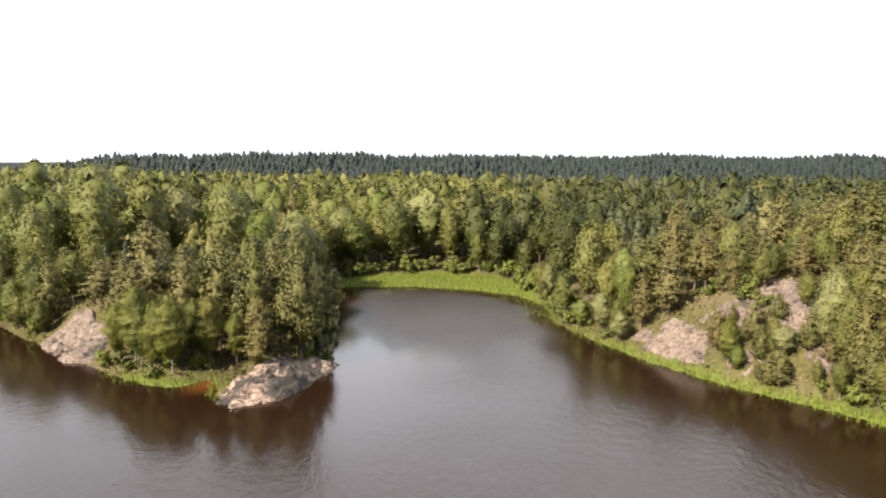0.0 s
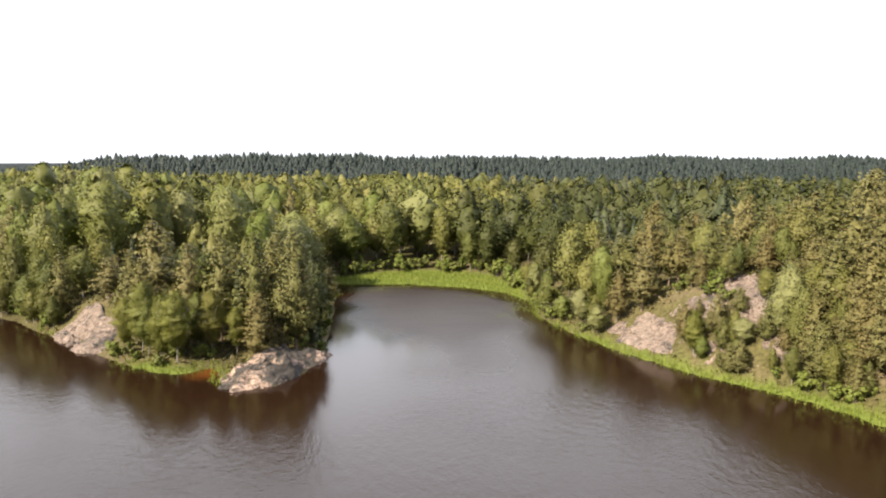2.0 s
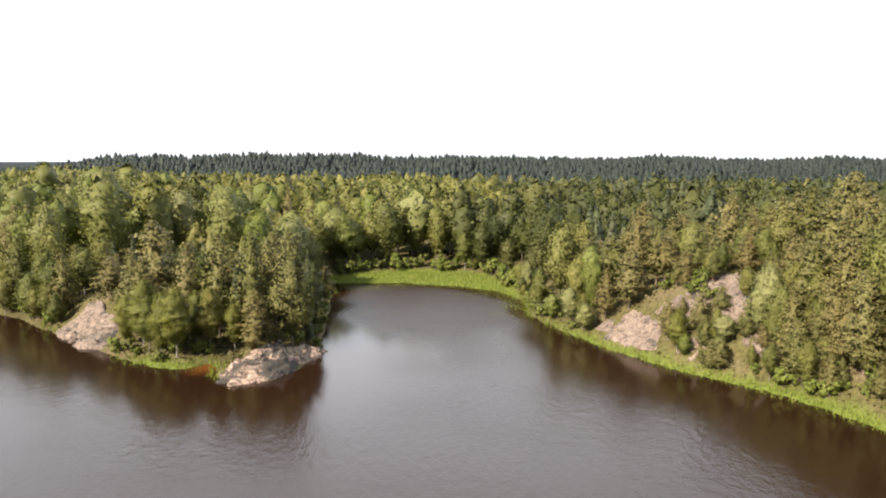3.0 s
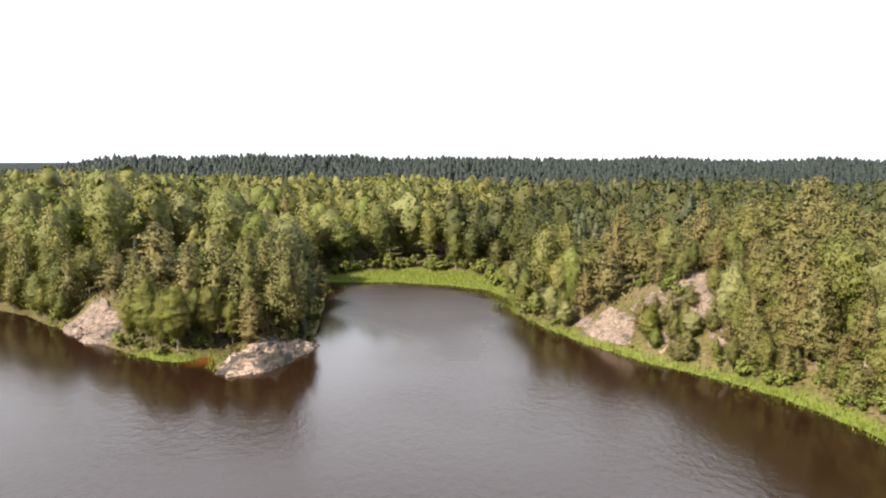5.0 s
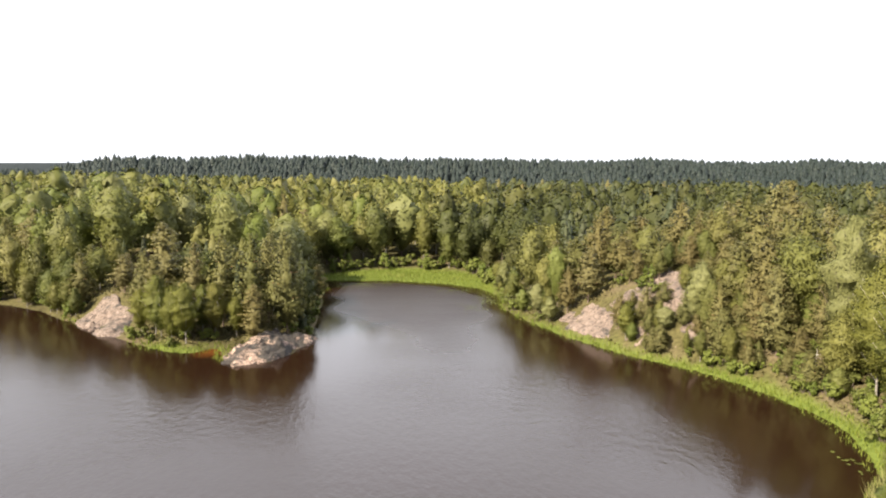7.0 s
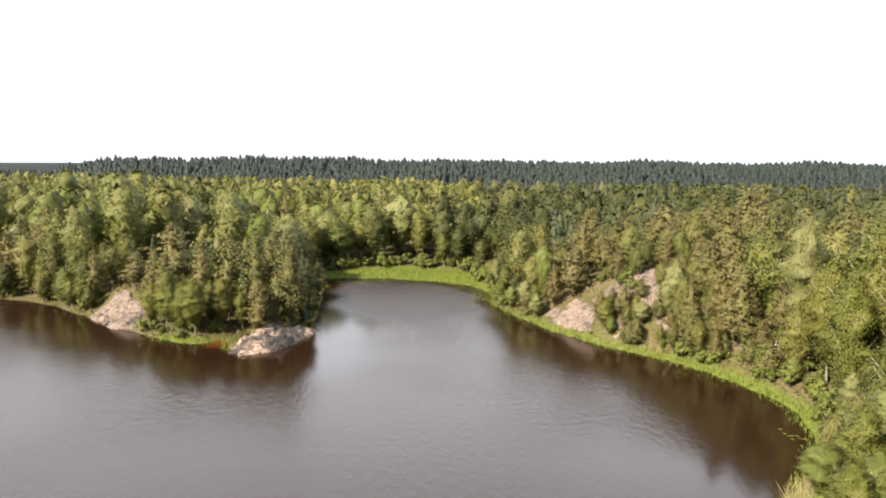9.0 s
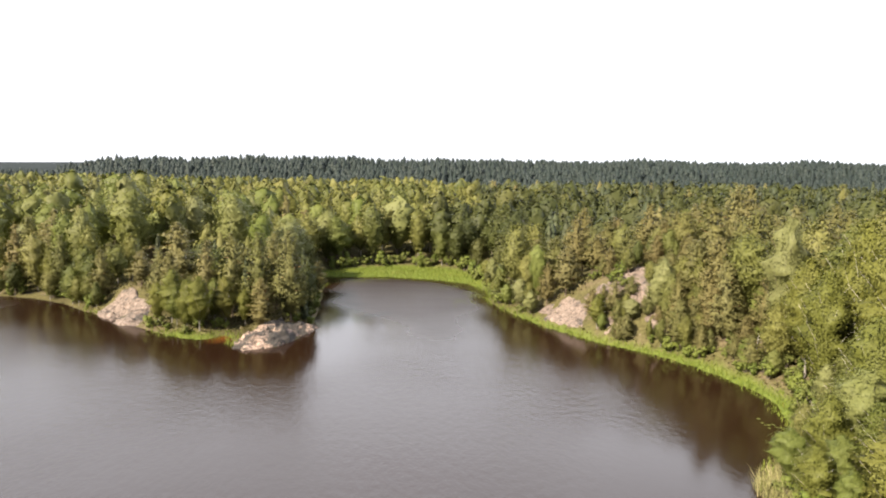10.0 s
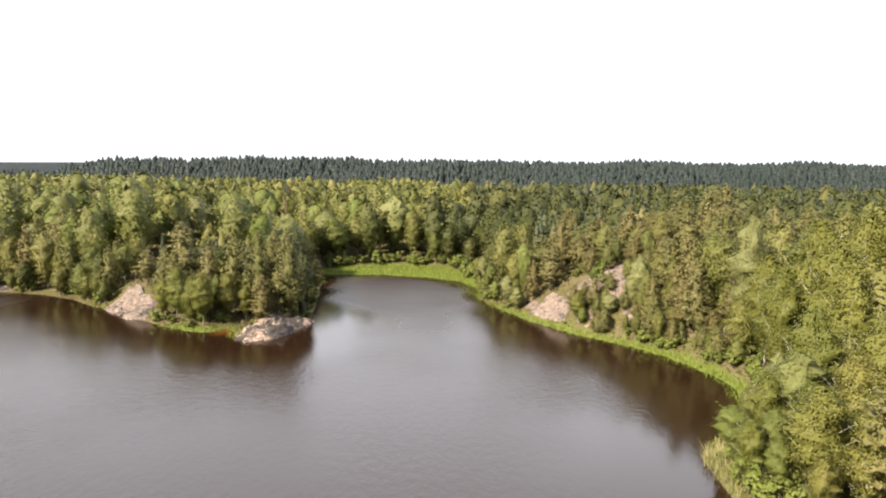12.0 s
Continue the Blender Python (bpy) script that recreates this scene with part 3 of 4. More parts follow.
def spruce(seed, h, wide, n, size, q, girth=0.010):
    """A spruce: a full pointed cone of drooping tiers."""
    rng = np.random.default_rng(seed)
    low = rng.uniform(0.03, 0.08)
    tv, tf, line = stem(rng, h * 0.99, h * girth, 0.03 * h / 18)
    R = h * wide * rng.uniform(0.85, 1.15)
    radius = lambda u: R * np.clip(1 - u, 0, 1) ** 0.9 * np.clip(u / 0.06, 0.1, 1) ** 0.5 + 0.05
    spray = boughs(rng, line, h, low, radius, (8, 11, 18, 20, 20)[q], (4, 5, 7, 7, 7)[q], n, size, -0.30, 0.16, (1.7, 0.70), 0.5)
    return join((tv, tf), limbs_of(rng, line, h, low, radius, (2, 4, 10, 16, 16)[q], girth, -0.1)), crown_of(spray, tiers_of(rng, line, h, low, R * (1.0, 0.95, 0.8, 0.75, 0.75)[q], (5, 8, 12, 14, 14)[q], (4, 5, 6, 7, 7)[q]))


def bush(seed, h, wide, n, size):
    rng = np.random.default_rng(seed)
    stems = 9
    turn = rng.uniform(0, 6.28, stems)
    lean = rng.uniform(0.15, 0.8, stems) * wide
    base = np.stack([np.cos(turn) * 0.15, np.sin(turn) * 0.15, np.full(stems, -0.2)], -1)
    end = np.stack([np.cos(turn) * lean, np.sin(turn) * lean, h * (1 - 0.45 * (lean / wide) ** 2) * rng.uniform(0.75, 0.95, stems)], -1)
    tv, tf = tubes(base, end, 0.05, 0.012, 5)
    k = 14
    pick, s = rng.integers(0, stems, k), rng.uniform(0.35, 1.0, k)
    centre = base[pick] + (end[pick] - base[pick]) * s[:, None] + rng.normal(size=(k, 3)) * wide * 0.17
    rad = wide * rng.uniform(0.18, 0.34, k)
    who = rng.integers(0, k, n)
    ball = unit(rng.normal(size=(n, 3))) * rng.uniform(0.7, 1.15, n)[:, None]
    c = centre[who] + ball * rad[who][:, None]
    c[:, 2] = np.maximum(c[:, 2], 0.05 + 0.2 * rng.uniform(0, 1, n))
    out = unit(unit(c - np.array([0, 0, 0.3 * h])) + ball * 0.6)
    lump = clumps(rng, centre, np.stack([rad, rad, rad], -1) * 0.72, rng.uniform(0, 6.28, k))
    return (tv, tf), crown_of(sprays(rng, c, unit(ball + rng.normal(size=c.shape) * 0.6), out, size * 1.2, size * 0.8), lump)


# ---- the lie of the land ----
SHORE = [(-700, 330), (-420, 215), (-250, 165), (-160, 142), (-125, 134), (-102, 129), (-88.8, 125.6), (-78, 119.3), (-68.6, 111), (-63.2, 107.5), (-50.9, 96.9),
         (-45.3, 92.1), (-40, 88.6), (-36.1, 86.8), (-33.4, 87.6), (-32.6, 90.2), (-30, 90.6), (-28.3, 84), (-25, 81), (-20.5, 82), (-17.6, 88), (-16.6, 96), (-17.2, 104),
         (-18.4, 113), (-20, 128.6), (-22.7, 149), (-25.5, 160), (-24.5, 166.5), (-16.5, 166.5), (-5.1, 167), (9, 162.7), (19.3, 155.3), (23.3, 143.1),
         (22.6, 127), (23.8, 122), (26.4, 113.4), (31.2, 101), (38.5, 88.6), (47.8, 78.4), (51.6, 71.5), (54.6, 62.5), (55.4, 55.2), (53.9, 48.9),
         (50.8, 41.8), (45.1, 35.4), (40.8, 30.4), (39.2, 25.8)]
SHORE += [(39, 20), (44, 8), (60, -12), (95, -30), (180, -70), (700, -150), (900, -620), (-900, -620)]
SH = np.array(SHORE, float)


def shore_distance(x, y):
    """Metres inland from the waterline; minus on the lake."""
    x, y = np.asarray(x, float), np.asarray(y, float)
    best, inside = np.full(x.shape, 1e9), np.zeros(x.shape, bool)
    for (ax, ay), (bx, by) in zip(SH, np.roll(SH, -1, 0)):
        dx, dy = bx - ax, by - ay
        t = np.clip(((x - ax) * dx + (y - ay) * dy) / (dx * dx + dy * dy), 0, 1)
        best = np.minimum(best, np.hypot(x - ax - t * dx, y - ay - t * dy))
        if dy:
            inside ^= ((ay > y) != (by > y)) & (x < (y - ay) / dy * dx + ax)
    return np.where(inside, -best, best)


def blob(x, y, cx, cy, sx, sy):
    return np.exp(-((x - cx) / sx) ** 2 - ((y - cy) / sy) ** 2)


def rough(x, y, scale):
    return np.sin(x / scale + 1.3 * np.sin(y / scale * 0.7)) * np.cos(y / scale * 1.1 + 0.8 * np.sin(x / scale * 0.6))


def meadow_width(x, y):
    """Width of the sedge between waterline and trees."""
    return 0.6 + 24 * blob(x, y, 1, 176, 25, 17) + 1.3 * blob(x, y, 38, 92, 18, 40) + 1.6 * blob(x, y, -39, 88, 6, 6) + 2.3 * blob(x, y, 54, 60, 9, 18)


def height(x, y, d=None):
    x, y = np.asarray(x, float), np.asarray(y, float)
    d = shore_distance(x, y) if d is None else d
    w = meadow_width(x, y)
    inland = np.maximum(d - w, 0)
    z = np.where(d > 0, 0.10 + 0.04 * np.minimum(d, w) + 0.5 * smooth(0, 1.5, d - w), np.maximum(0.10 + d * 0.25, -4.0))
    z = z + 9.5 * (1 - np.exp(-inland / 55)) * (1 - 0.7 * blob(x, y, -38, 132, 28, 34))
    z = z + 8.6 * smooth(0.2, 10, inland) * blob(x, y, 53, 99, 24, 23)            # rocky hill on the east bank
    z = z + 5.0 * smooth(2, 30, inland) * blob(x, y, 85, 60, 40, 60)
    z = z + 4.5 * smooth(0, 7, inland) * blob(x, y, -60, 112, 13, 11)             # knoll on the west bank
    z = z + 5.5 * smooth(5, 40, inland) * blob(x, y, -105, 165, 55, 45)
    z = z + (36 - 6 * smooth(-300, 90, x)) * smooth(590, 750, y + 0.12 * x) * (1 - 0.3 * smooth(850, 1200, y)) * (0.85 + 0.15 * smooth(-300, 150, x)) * (1 - 0.6 * smooth(0.50, 0.62, -x / np.maximum(y, 60)))
    z = z + 55 * smooth(1200, 2400, np.hypot(x, y)) * (0.75 + 0.25 * rough(x, y, 420.0))
    z = z + smooth(3, 20, inland) * (0.5 * rough(x, y, 9.0) + 0.9 * rough(x, y, 31.0)) * (1 + 1.8 * smooth(580, 720, y))
    return z


def axis_steps(lo, hi, step, far, grow=1.22):
    near = list(np.arange(lo, hi + 0.01, step))
    s, a, b = step, near[0], near[-1]
    left, right = [], []
    while a > -far or b < far:
        s *= grow
        if a > -far:
            a -= s
            left.append(a)
        if b < far:
            b += s
            right.append(b)
    return np.array(left[::-1] + near + right)


gx, gy = axis_steps(-130, 130, 2.0, 4200), axis_steps(0, 220, 2.0, 4200)
GX, GY = np.meshgrid(gx, gy)
GD = shore_distance(GX, GY)
GZ = height(GX, GY, GD)
idx = np.arange(GX.size).reshape(GX.shape)
gf = np.stack([idx[:-1, :-1], idx[:-1, 1:], idx[1:, 1:], idx[1:, :-1]], -1).reshape(-1, 4)
GM = np.clip((meadow_width(GX, GY) + 0.8 - GD) / 1.6, 0, 1) * (GD > -3) * smooth(0.9, 1.6, meadow_width(GX, GY))
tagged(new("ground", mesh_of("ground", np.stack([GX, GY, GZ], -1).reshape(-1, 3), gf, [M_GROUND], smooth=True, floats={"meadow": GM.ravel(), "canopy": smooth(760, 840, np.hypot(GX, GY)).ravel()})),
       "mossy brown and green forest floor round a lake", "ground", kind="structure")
shelter = 1 - smooth(98, 128, GY)                        # how far the still water under the banks reaches
GO = smooth(0, 1, (-GD + 2.0 * rough(GX, GY, 6.0) - 1.0 - 4.5 * shelter) / (7.0 + 15.0 * shelter))
# the lake's surface is one level sheet that the land rises through
tagged(new("water", mesh_of("water", np.stack([GX, GY, 0 * GX], -1).reshape(-1, 3), gf, [M_WATER], floats={"open": GO.ravel(), "ruffle": (GO * (0.10 + 0.22 * smooth(70, 118, GY))).ravel()})), "dark peat-brown lake with light ripples", "lake", kind="structure")


# ---- bare granite ----
def fractal(x, y, z, octaves=5):
    return np.array([noise.fractal((a, b, c), 0.9, 2.1, octaves) for a, b, c in zip(x, y, z)])


def outcrop(label, cx, cy, along_deg, a, b, lift, seed, rings=34, segs=100, rugged=0.5, steep=3.0, sink=1.2, tilt=0.0, skin=None):
    """A bare rock draped over the land: an uneven oval of half-lengths a and b, raised by lift, its edge sunk into the ground."""
    ang = np.arange(segs) * 2 * np.pi / segs
    edge = 1 + 0.16 * np.sin(2 * ang + seed) + 0.10 * np.sin(3 * ang + 2.1 * seed) + 0.07 * np.sin(5 * ang + 3.7 * seed) + 0.04 * np.sin(9 * ang + seed)
    r = (np.arange(1, rings + 1) / rings)[:, None]
    lx, ly = (r * edge * np.cos(ang) * a).ravel(), (r * edge * np.sin(ang) * b).ravel()
    lx, ly = np.r_[0, lx], np.r_[0, ly]
    rr = np.r_[0, np.repeat(r[:, 0], segs)]
    c, s = math.cos(radians(along_deg)), math.sin(radians(along_deg))
    x, y = cx + lx * c - ly * s, cy + lx * s + ly * c
    prof = 1 - rr ** steep
    flat = np.full(len(x), seed * 1.7)
    big = fractal(x * 0.13 + seed, y * 0.13, flat, 3) * rugged * 1.5
    mid = np.abs(fractal(x * 0.45, y * 0.45 + seed, flat, 3)) * rugged * 1.3            # ridged joints
    fine = fractal(x * 1.6, y * 1.6 + seed, flat, 4) * rugged * 0.28
    body = (lift + tilt * lx / a) * prof + (big + mid - 0.5 * rugged + fine) * np.minimum(1, 2.0 * prof + 0.25)
    step = 0.42 + 0.12 * np.sin(x * 0.5 + y * 0.3)
    body = body * 0.35 + (np.floor(body / step) + smooth(0.62, 0.98, body / step % 1)) * step * 0.65      # weathered ledges
    z = height(x, y) + body - sink * rr ** 8 - 0.05
    tri = [[0, 1 + k, 1 + (k + 1) % segs] for k in range(segs)]
    quad = [[1 + q * segs + k, 1 + (q + 1) * segs + k, 1 + (q + 1) * segs + (k + 1) % segs, 1 + q * segs + (k + 1) % segs] for q in range(rings - 1) for k in range(segs)]
    foot = z.min() - 0.6
    bm = bmesh.new()
    vs = [bm.verts.new((p - cx, q - cy, w)) for p, q, w in zip(x, y, z)]
    low = [bm.verts.new((x[-segs + k] - cx, y[-segs + k] - cy, foot)) for k in range(segs)]
    top = vs[-segs:]
    for f in tri + quad:
        bm.faces.new([vs[i] for i in f])
    for k in range(segs):
        bm.faces.new([top[k], low[k], low[(k + 1) % segs], top[(k + 1) % segs]])
    bm.faces.new(low[::-1])
    for f in bm.faces:
        f.smooth = True
    me = bpy.data.meshes.new("rock_outcrop")
    bm.to_mesh(me)
    bm.free()
    me.materials.append(skin)
    ob = tagged(new("rock_outcrop", me), label, "rock")
    ob.location = (cx, cy, 0)
    return ob


ROCKS = [
    ("pale cracked granite hump at the tip of a wooded point", -21.9, 88.0, 57, 10.9, 5.5, 1.10, 1.0, 0.90, 5.0),
    ("bare pinkish granite slab sloping into the lake", -58.0, 104.8, -44, 10.4, 5.9, 1.0, 2.3, 0.60, 3.0),
    ("sloping grey-pink granite slab above the sedge", 36.3, 102.9, -57, 9.6, 4.1, 0.50, 3.1, 0.26, 4.0),
    ("sunlit broken granite hillside with heather in the cracks", 46.6, 94.0, -56, 13.0, 8.3, 0.35, 4.7, 0.60, 5.0),
    ("low granite ledge at the foot of a wooded bank", -88.5, 127.4, -18, 6.5, 1.5, 0.5, 7.7, 0.45, 3.0),
    ("low granite ledge at the foot of a wooded bank", -103.5, 131.0, -15, 5.0, 1.4, 0.6, 8.4, 0.45, 3.0),
]
for label, cx, cy, deg, a, b, lift, seed, rugged, steep in ROCKS:
    outcrop(label, cx, cy, deg, a, b, lift, seed, rugged=rugged, steep=steep, tilt=0.75 if "hump" in label else 0.0, skin=M_SLAB if "slab" in label or "hillside" in label else M_ROCK)
ROCK_OVALS = [(cx, cy, radians(deg), a, b) for _, cx, cy, deg, a, b, *_ in ROCKS]


def on_rock(x, y, grow=1.0):
    for cx, cy, g, a, b in ROCK_OVALS:
        u, v = (x - cx) * math.cos(g) + (y - cy) * math.sin(g), -(x - cx) * math.sin(g) + (y - cy) * math.cos(g)
        if (u / (a * grow)) ** 2 + (v / (b * grow)) ** 2 < 1:
            return True
    return False


# ---- kinds of tree: a few grown shapes each, then planted ----
KINDS = {
    "birch_tree": dict(make=lambda s, n, z, q: broadleaf(s, 18, 0.205, n, z, q, 0.8), leaf=M_BIRCH, bark=M_BIRCHBARK, h=18, r=3.7, label="slender birch with white trunk and drooping yellow-green crown", category="birch"),
    "aspen_tree": dict(make=lambda s, n, z, q: broadleaf(s, 20, 0.245, n, z, q, 0.15), leaf=M_ASPEN, bark=M_SPRUCEBARK, h=20, r=4.9, label="tall broad aspen with pale green rounded crown", category="aspen"),
    "pine_tree": dict(make=lambda s, n, z, q: pine(s, 17, 0.265, n, z, q), leaf=M_PINE, bark=M_PINEBARK, h=17, r=3.5, label="Scots pine with orange bark and layered olive needles", category="pine"),
    "alder_tree": dict(make=lambda s, n, z, q: broadleaf(s, 17, 0.220, n, z, q, 0.35), leaf=M_SHADED, bark=M_SPRUCEBARK, h=17, r=3.7, label="full rounded broadleaf tree with shade put into its dark green leaves", category="alder"),
    "spruce_tree": dict(make=lambda s, n, z, q: spruce(s, 19, 0.160, n, z, q), leaf=M_SPRUCE, bark=M_SPRUCEBARK, h=19, r=3.0, label="dark green pointed spruce in dense forest", category="spruce"),
}
# sprays on a crown and their length, by how near the tree stands: far ridge, woods, shore across the lake, close shore
DETAIL = {0: (22, 1.20), 1: (250, 0.70), 2: (1600, 0.46), 3: (2900, 0.36), 4: (6400, 0.24)}
VARIANTS = 5
models = {}
for kind, k in KINDS.items():
    for q in (2, 3, 4) if kind in ("birch_tree", "aspen_tree") else (2, 3):
        for s in range(VARIANTS):
            (tv, tf), (cv, cf, cn) = k["make"](100 + 17 * s + len(kind) + q, *DETAIL[q], q)
            models[kind, s, q] = (mesh_of("trunk", tv, tf, [k["bark"]], smooth=True), mesh_of("crown", cv, cf, [M_WARMBIRCH if kind == "birch_tree" and q == 4 else k["leaf"]], normals=cn))


def plant(kind, x, y, tall, rng, label="", back=False, hero=False, across=0.0):
    """One tree: an Empty at its foot with trunk and crown."""
    k = KINDS[kind]
    close = math.hypot(x - 5, y + 10) < 112
    level = 4 if kind in ("birch_tree", "aspen_tree") and (hero and y < 98 or x > 20 and math.hypot(x - 8, y + 37) < 84) else 3 if close and not back else 2
    trunk, crown = models[kind, rng.randrange(VARIANTS), level]
    ob = new(kind)
    s = tall / k["h"]
    fat = across / (2 * k["r"]) if across else s * rng.uniform(1.0, 1.45)
    z = float(height(x, y))
    ob.matrix_basis = Matrix.LocRotScale((x, y, z), Euler((rng.gauss(0, 0.02), rng.gauss(0, 0.02), rng.uniform(0, 6.28))), (fat, fat, s))
    tagged(ob, label or k["label"], k["category"], k["category"] + " trees by the lake")
    part("trunk", trunk, ob)
    part("crown", crown, ob)
    return ob


# trees that stand out: kind, x, y, height of the top over the lake
HERO = [
    # the point: pines behind, birches at the cove
    ("pine_tree", -20.5, 96.5, 20, 6.5), ("pine_tree", -26.5, 97, 19.5, 6), ("pine_tree", -25.0, 92.0, 11, 5), ("pine_tree", -33, 99.5, 19, 6.5),
    ("birch_tree", -36.5, 90.5, 11.5, 4.9), ("birch_tree", -39.5, 92, 10.5, 4.6), ("birch_tree", -32.5, 93.5, 11, 4.6), ("birch_tree", -43.5, 95, 12, 5.0), ("birch_tree", -28.8, 93.8, 8.5, 3.2), ("birch_tree", -35.0, 94.5, 10.5, 3.6), ("birch_tree", -41.8, 93.2, 9, 3.4),
    ("pine_tree", -46.5, 102, 14.5, 5.5), ("pine_tree", -50, 105.5, 15, 5), ("pine_tree", -39.5, 102, 17.5, 6), ("birch_tree", -47, 97.2, 9, 4), ("pine_tree", -56.8, 112, 13.5, 6),
    # its flank, where dark kinds stand in for the shade
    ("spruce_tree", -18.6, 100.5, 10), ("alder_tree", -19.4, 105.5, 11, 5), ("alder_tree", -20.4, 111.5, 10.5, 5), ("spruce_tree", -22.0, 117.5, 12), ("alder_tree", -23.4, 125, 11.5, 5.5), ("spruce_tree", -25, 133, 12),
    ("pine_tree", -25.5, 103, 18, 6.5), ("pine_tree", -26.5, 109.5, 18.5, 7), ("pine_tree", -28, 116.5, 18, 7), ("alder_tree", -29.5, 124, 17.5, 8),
    # broad crowns over the west bank
    ("aspen_tree", -72, 142, 26.8, 13), ("aspen_tree", -80.5, 132, 22, 8.5), ("birch_tree", -76, 127, 17.8, 6), ("aspen_tree", -86, 134, 20.5, 7.5), ("aspen_tree", -84, 147, 24, 10), ("aspen_tree", -48, 150, 25.5, 12), ("aspen_tree", -38, 144, 20.8, 9),
    ("aspen_tree", -62, 158, 25, 11), ("aspen_tree", -98, 150, 22.5, 11), ("aspen_tree", -56, 176, 26, 12), ("aspen_tree", -97, 170, 22.5, 12),
    ("pine_tree", -66.5, 114, 14, 5), ("birch_tree", -70, 116.5, 12, 5), ("birch_tree", -73.5, 119.6, 14, 5.5), ("pine_tree", -81, 124, 16, 5.5), ("birch_tree", -84, 126.2, 13, 5), ("birch_tree", -90, 129, 16, 6),
    ("pine_tree", -96, 131.5, 18, 6), ("birch_tree", -102, 133.4, 14, 6),
    # the bend and the rocky slope of the east bank
    ("birch_tree", 28.6, 127, 19.5, 7.5), ("birch_tree", 31.2, 121.5, 14, 5), ("birch_tree", 34.0, 132, 19.5, 7), ("aspen_tree", 32.6, 115.8, 16.2, 4.6), ("pine_tree", 33.6, 110.5, 12.5, 4.4), ("pine_tree", 37.3, 108.5, 16.4, 6.4),
    ("pine_tree", 45.6, 114, 18.6, 6.2), ("pine_tree", 52.2, 115, 19.5, 6.4), ("pine_tree", 45.3, 127, 24, 7.5), ("pine_tree", 40.5, 122, 19, 6), ("pine_tree", 54.5, 107, 15, 4.4), ("pine_tree", 57, 101, 16.5, 4.6), ("pine_tree", 54.5, 95.5, 14, 4),
    ("birch_tree", 40.3, 93.0, 8, 3.6), ("birch_tree", 41.4, 96, 8, 3.4), ("pine_tree", 60.5, 89, 26, 7.5), ("pine_tree", 58.5, 82, 21, 6.5), ("pine_tree", 65, 82, 26, 7.5), ("pine_tree", 57.8, 75.5, 17.5, 5.5), ("pine_tree", 66, 103.5, 28, 8), ("pine_tree", 70, 95, 27.5, 8), ("pine_tree", 78, 109, 30.5, 8.5),
    # birches towards the near bank
    ("aspen_tree", 63.5, 69.5, 25.5, 7.5), ("birch_tree", 58.5, 27, 20, 8), ("birch_tree", 54.5, 24.0, 17.5, 6.5), ("birch_tree", 53.5, 34, 17, 6.5), ("birch_tree", 60.5, 39, 21.5, 8), ("birch_tree", 67, 32, 24, 8), ("birch_tree", 65, 47, 24, 8.5),
    ("birch_tree", 60.0, 52.5, 19, 7), ("birch_tree", 50.0, 28.0, 9.5, 4), ("birch_tree", 62.3, 60, 20, 7), ("birch_tree", 67, 57, 26, 8.5), ("birch_tree", 72, 52, 27, 9),
]


def scatter(x0, x1, y0, y1, step, seed):
    r = random.Random(seed)
    for i in range(int((x1 - x0) / step)):
        for j in range(int((y1 - y0) / step)):
            yield x0 + (i + r.uniform(0.08, 0.92)) * step, y0 + (j + r.uniform(0.08, 0.92)) * step, r


def free(x, y, gap):
    return all((x - a) ** 2 + (y - b) ** 2 > (gap * 0.5 + c) ** 2 for a, b, c in planted)


def clearing(x, y):
    """Open rock on the slope, where next to nothing grows."""
    return math.hypot(x - 36.5, y - 103.5) < 6.8 or math.hypot(x - 49.3, y - 95.0) < 2.7 or math.hypot(x - 47.2, y - 90.5) < 1.7 or math.hypot(x - 51, y - 99.5) < 2.0


rng = random.Random(11)
planted = []
for kind, x, y, tall, *across in HERO:
    plant(kind, x, y, tall - float(height(x, y)), rng, hero=True, across=across[0] if across else 0)
    planted.append((x, y, 0.34 * across[0] if across else 1.6))
for x, y, r in scatter(38, 62, 76, 108, 2.5, 51):          # young pines on the rocky slope
    if shore_distance(x, y) > meadow_width(x, y) + 0.5 and free(x, y, 0.5) and not clearing(x, y) and r.random() < (0.58 if on_rock(x, y, 0.9) else 0.85):
        plant("birch_tree" if r.random() < 0.2 else "pine_tree", x, y, r.uniform(3, 7) if on_rock(x, y) else r.uniform(5, 11.5), r)
        planted.append((x, y, 0.7))
for x, y, r in scatter(-114, -60, 104, 140, 2.0, 54):        # trees leaning out over the west bank
    if 0.1 < shore_distance(x, y) < 2.8 and free(x, y, 0.2) and not on_rock(x, y, 1.0) and r.random() < 0.8:
        plant(r.choice(("birch_tree", "birch_tree", "alder_tree", "aspen_tree", "pine_tree")), x, y, r.uniform(4, 9.5), r)
        planted.append((x, y, 0.8))
for x, y, r in scatter(20, 37, 106, 162, 2.3, 55):           # leafy skirt of the wood at the bend
    if 0.2 < shore_distance(x, y) - meadow_width(x, y) < 4.2 and free(x, y, 0.3) and not clearing(x, y) and r.random() < 0.7:
        plant(r.choice(("birch_tree", "alder_tree", "aspen_tree", "birch_tree")), x, y, r.uniform(3, 7.5), r)
        planted.append((x, y, 0.7))
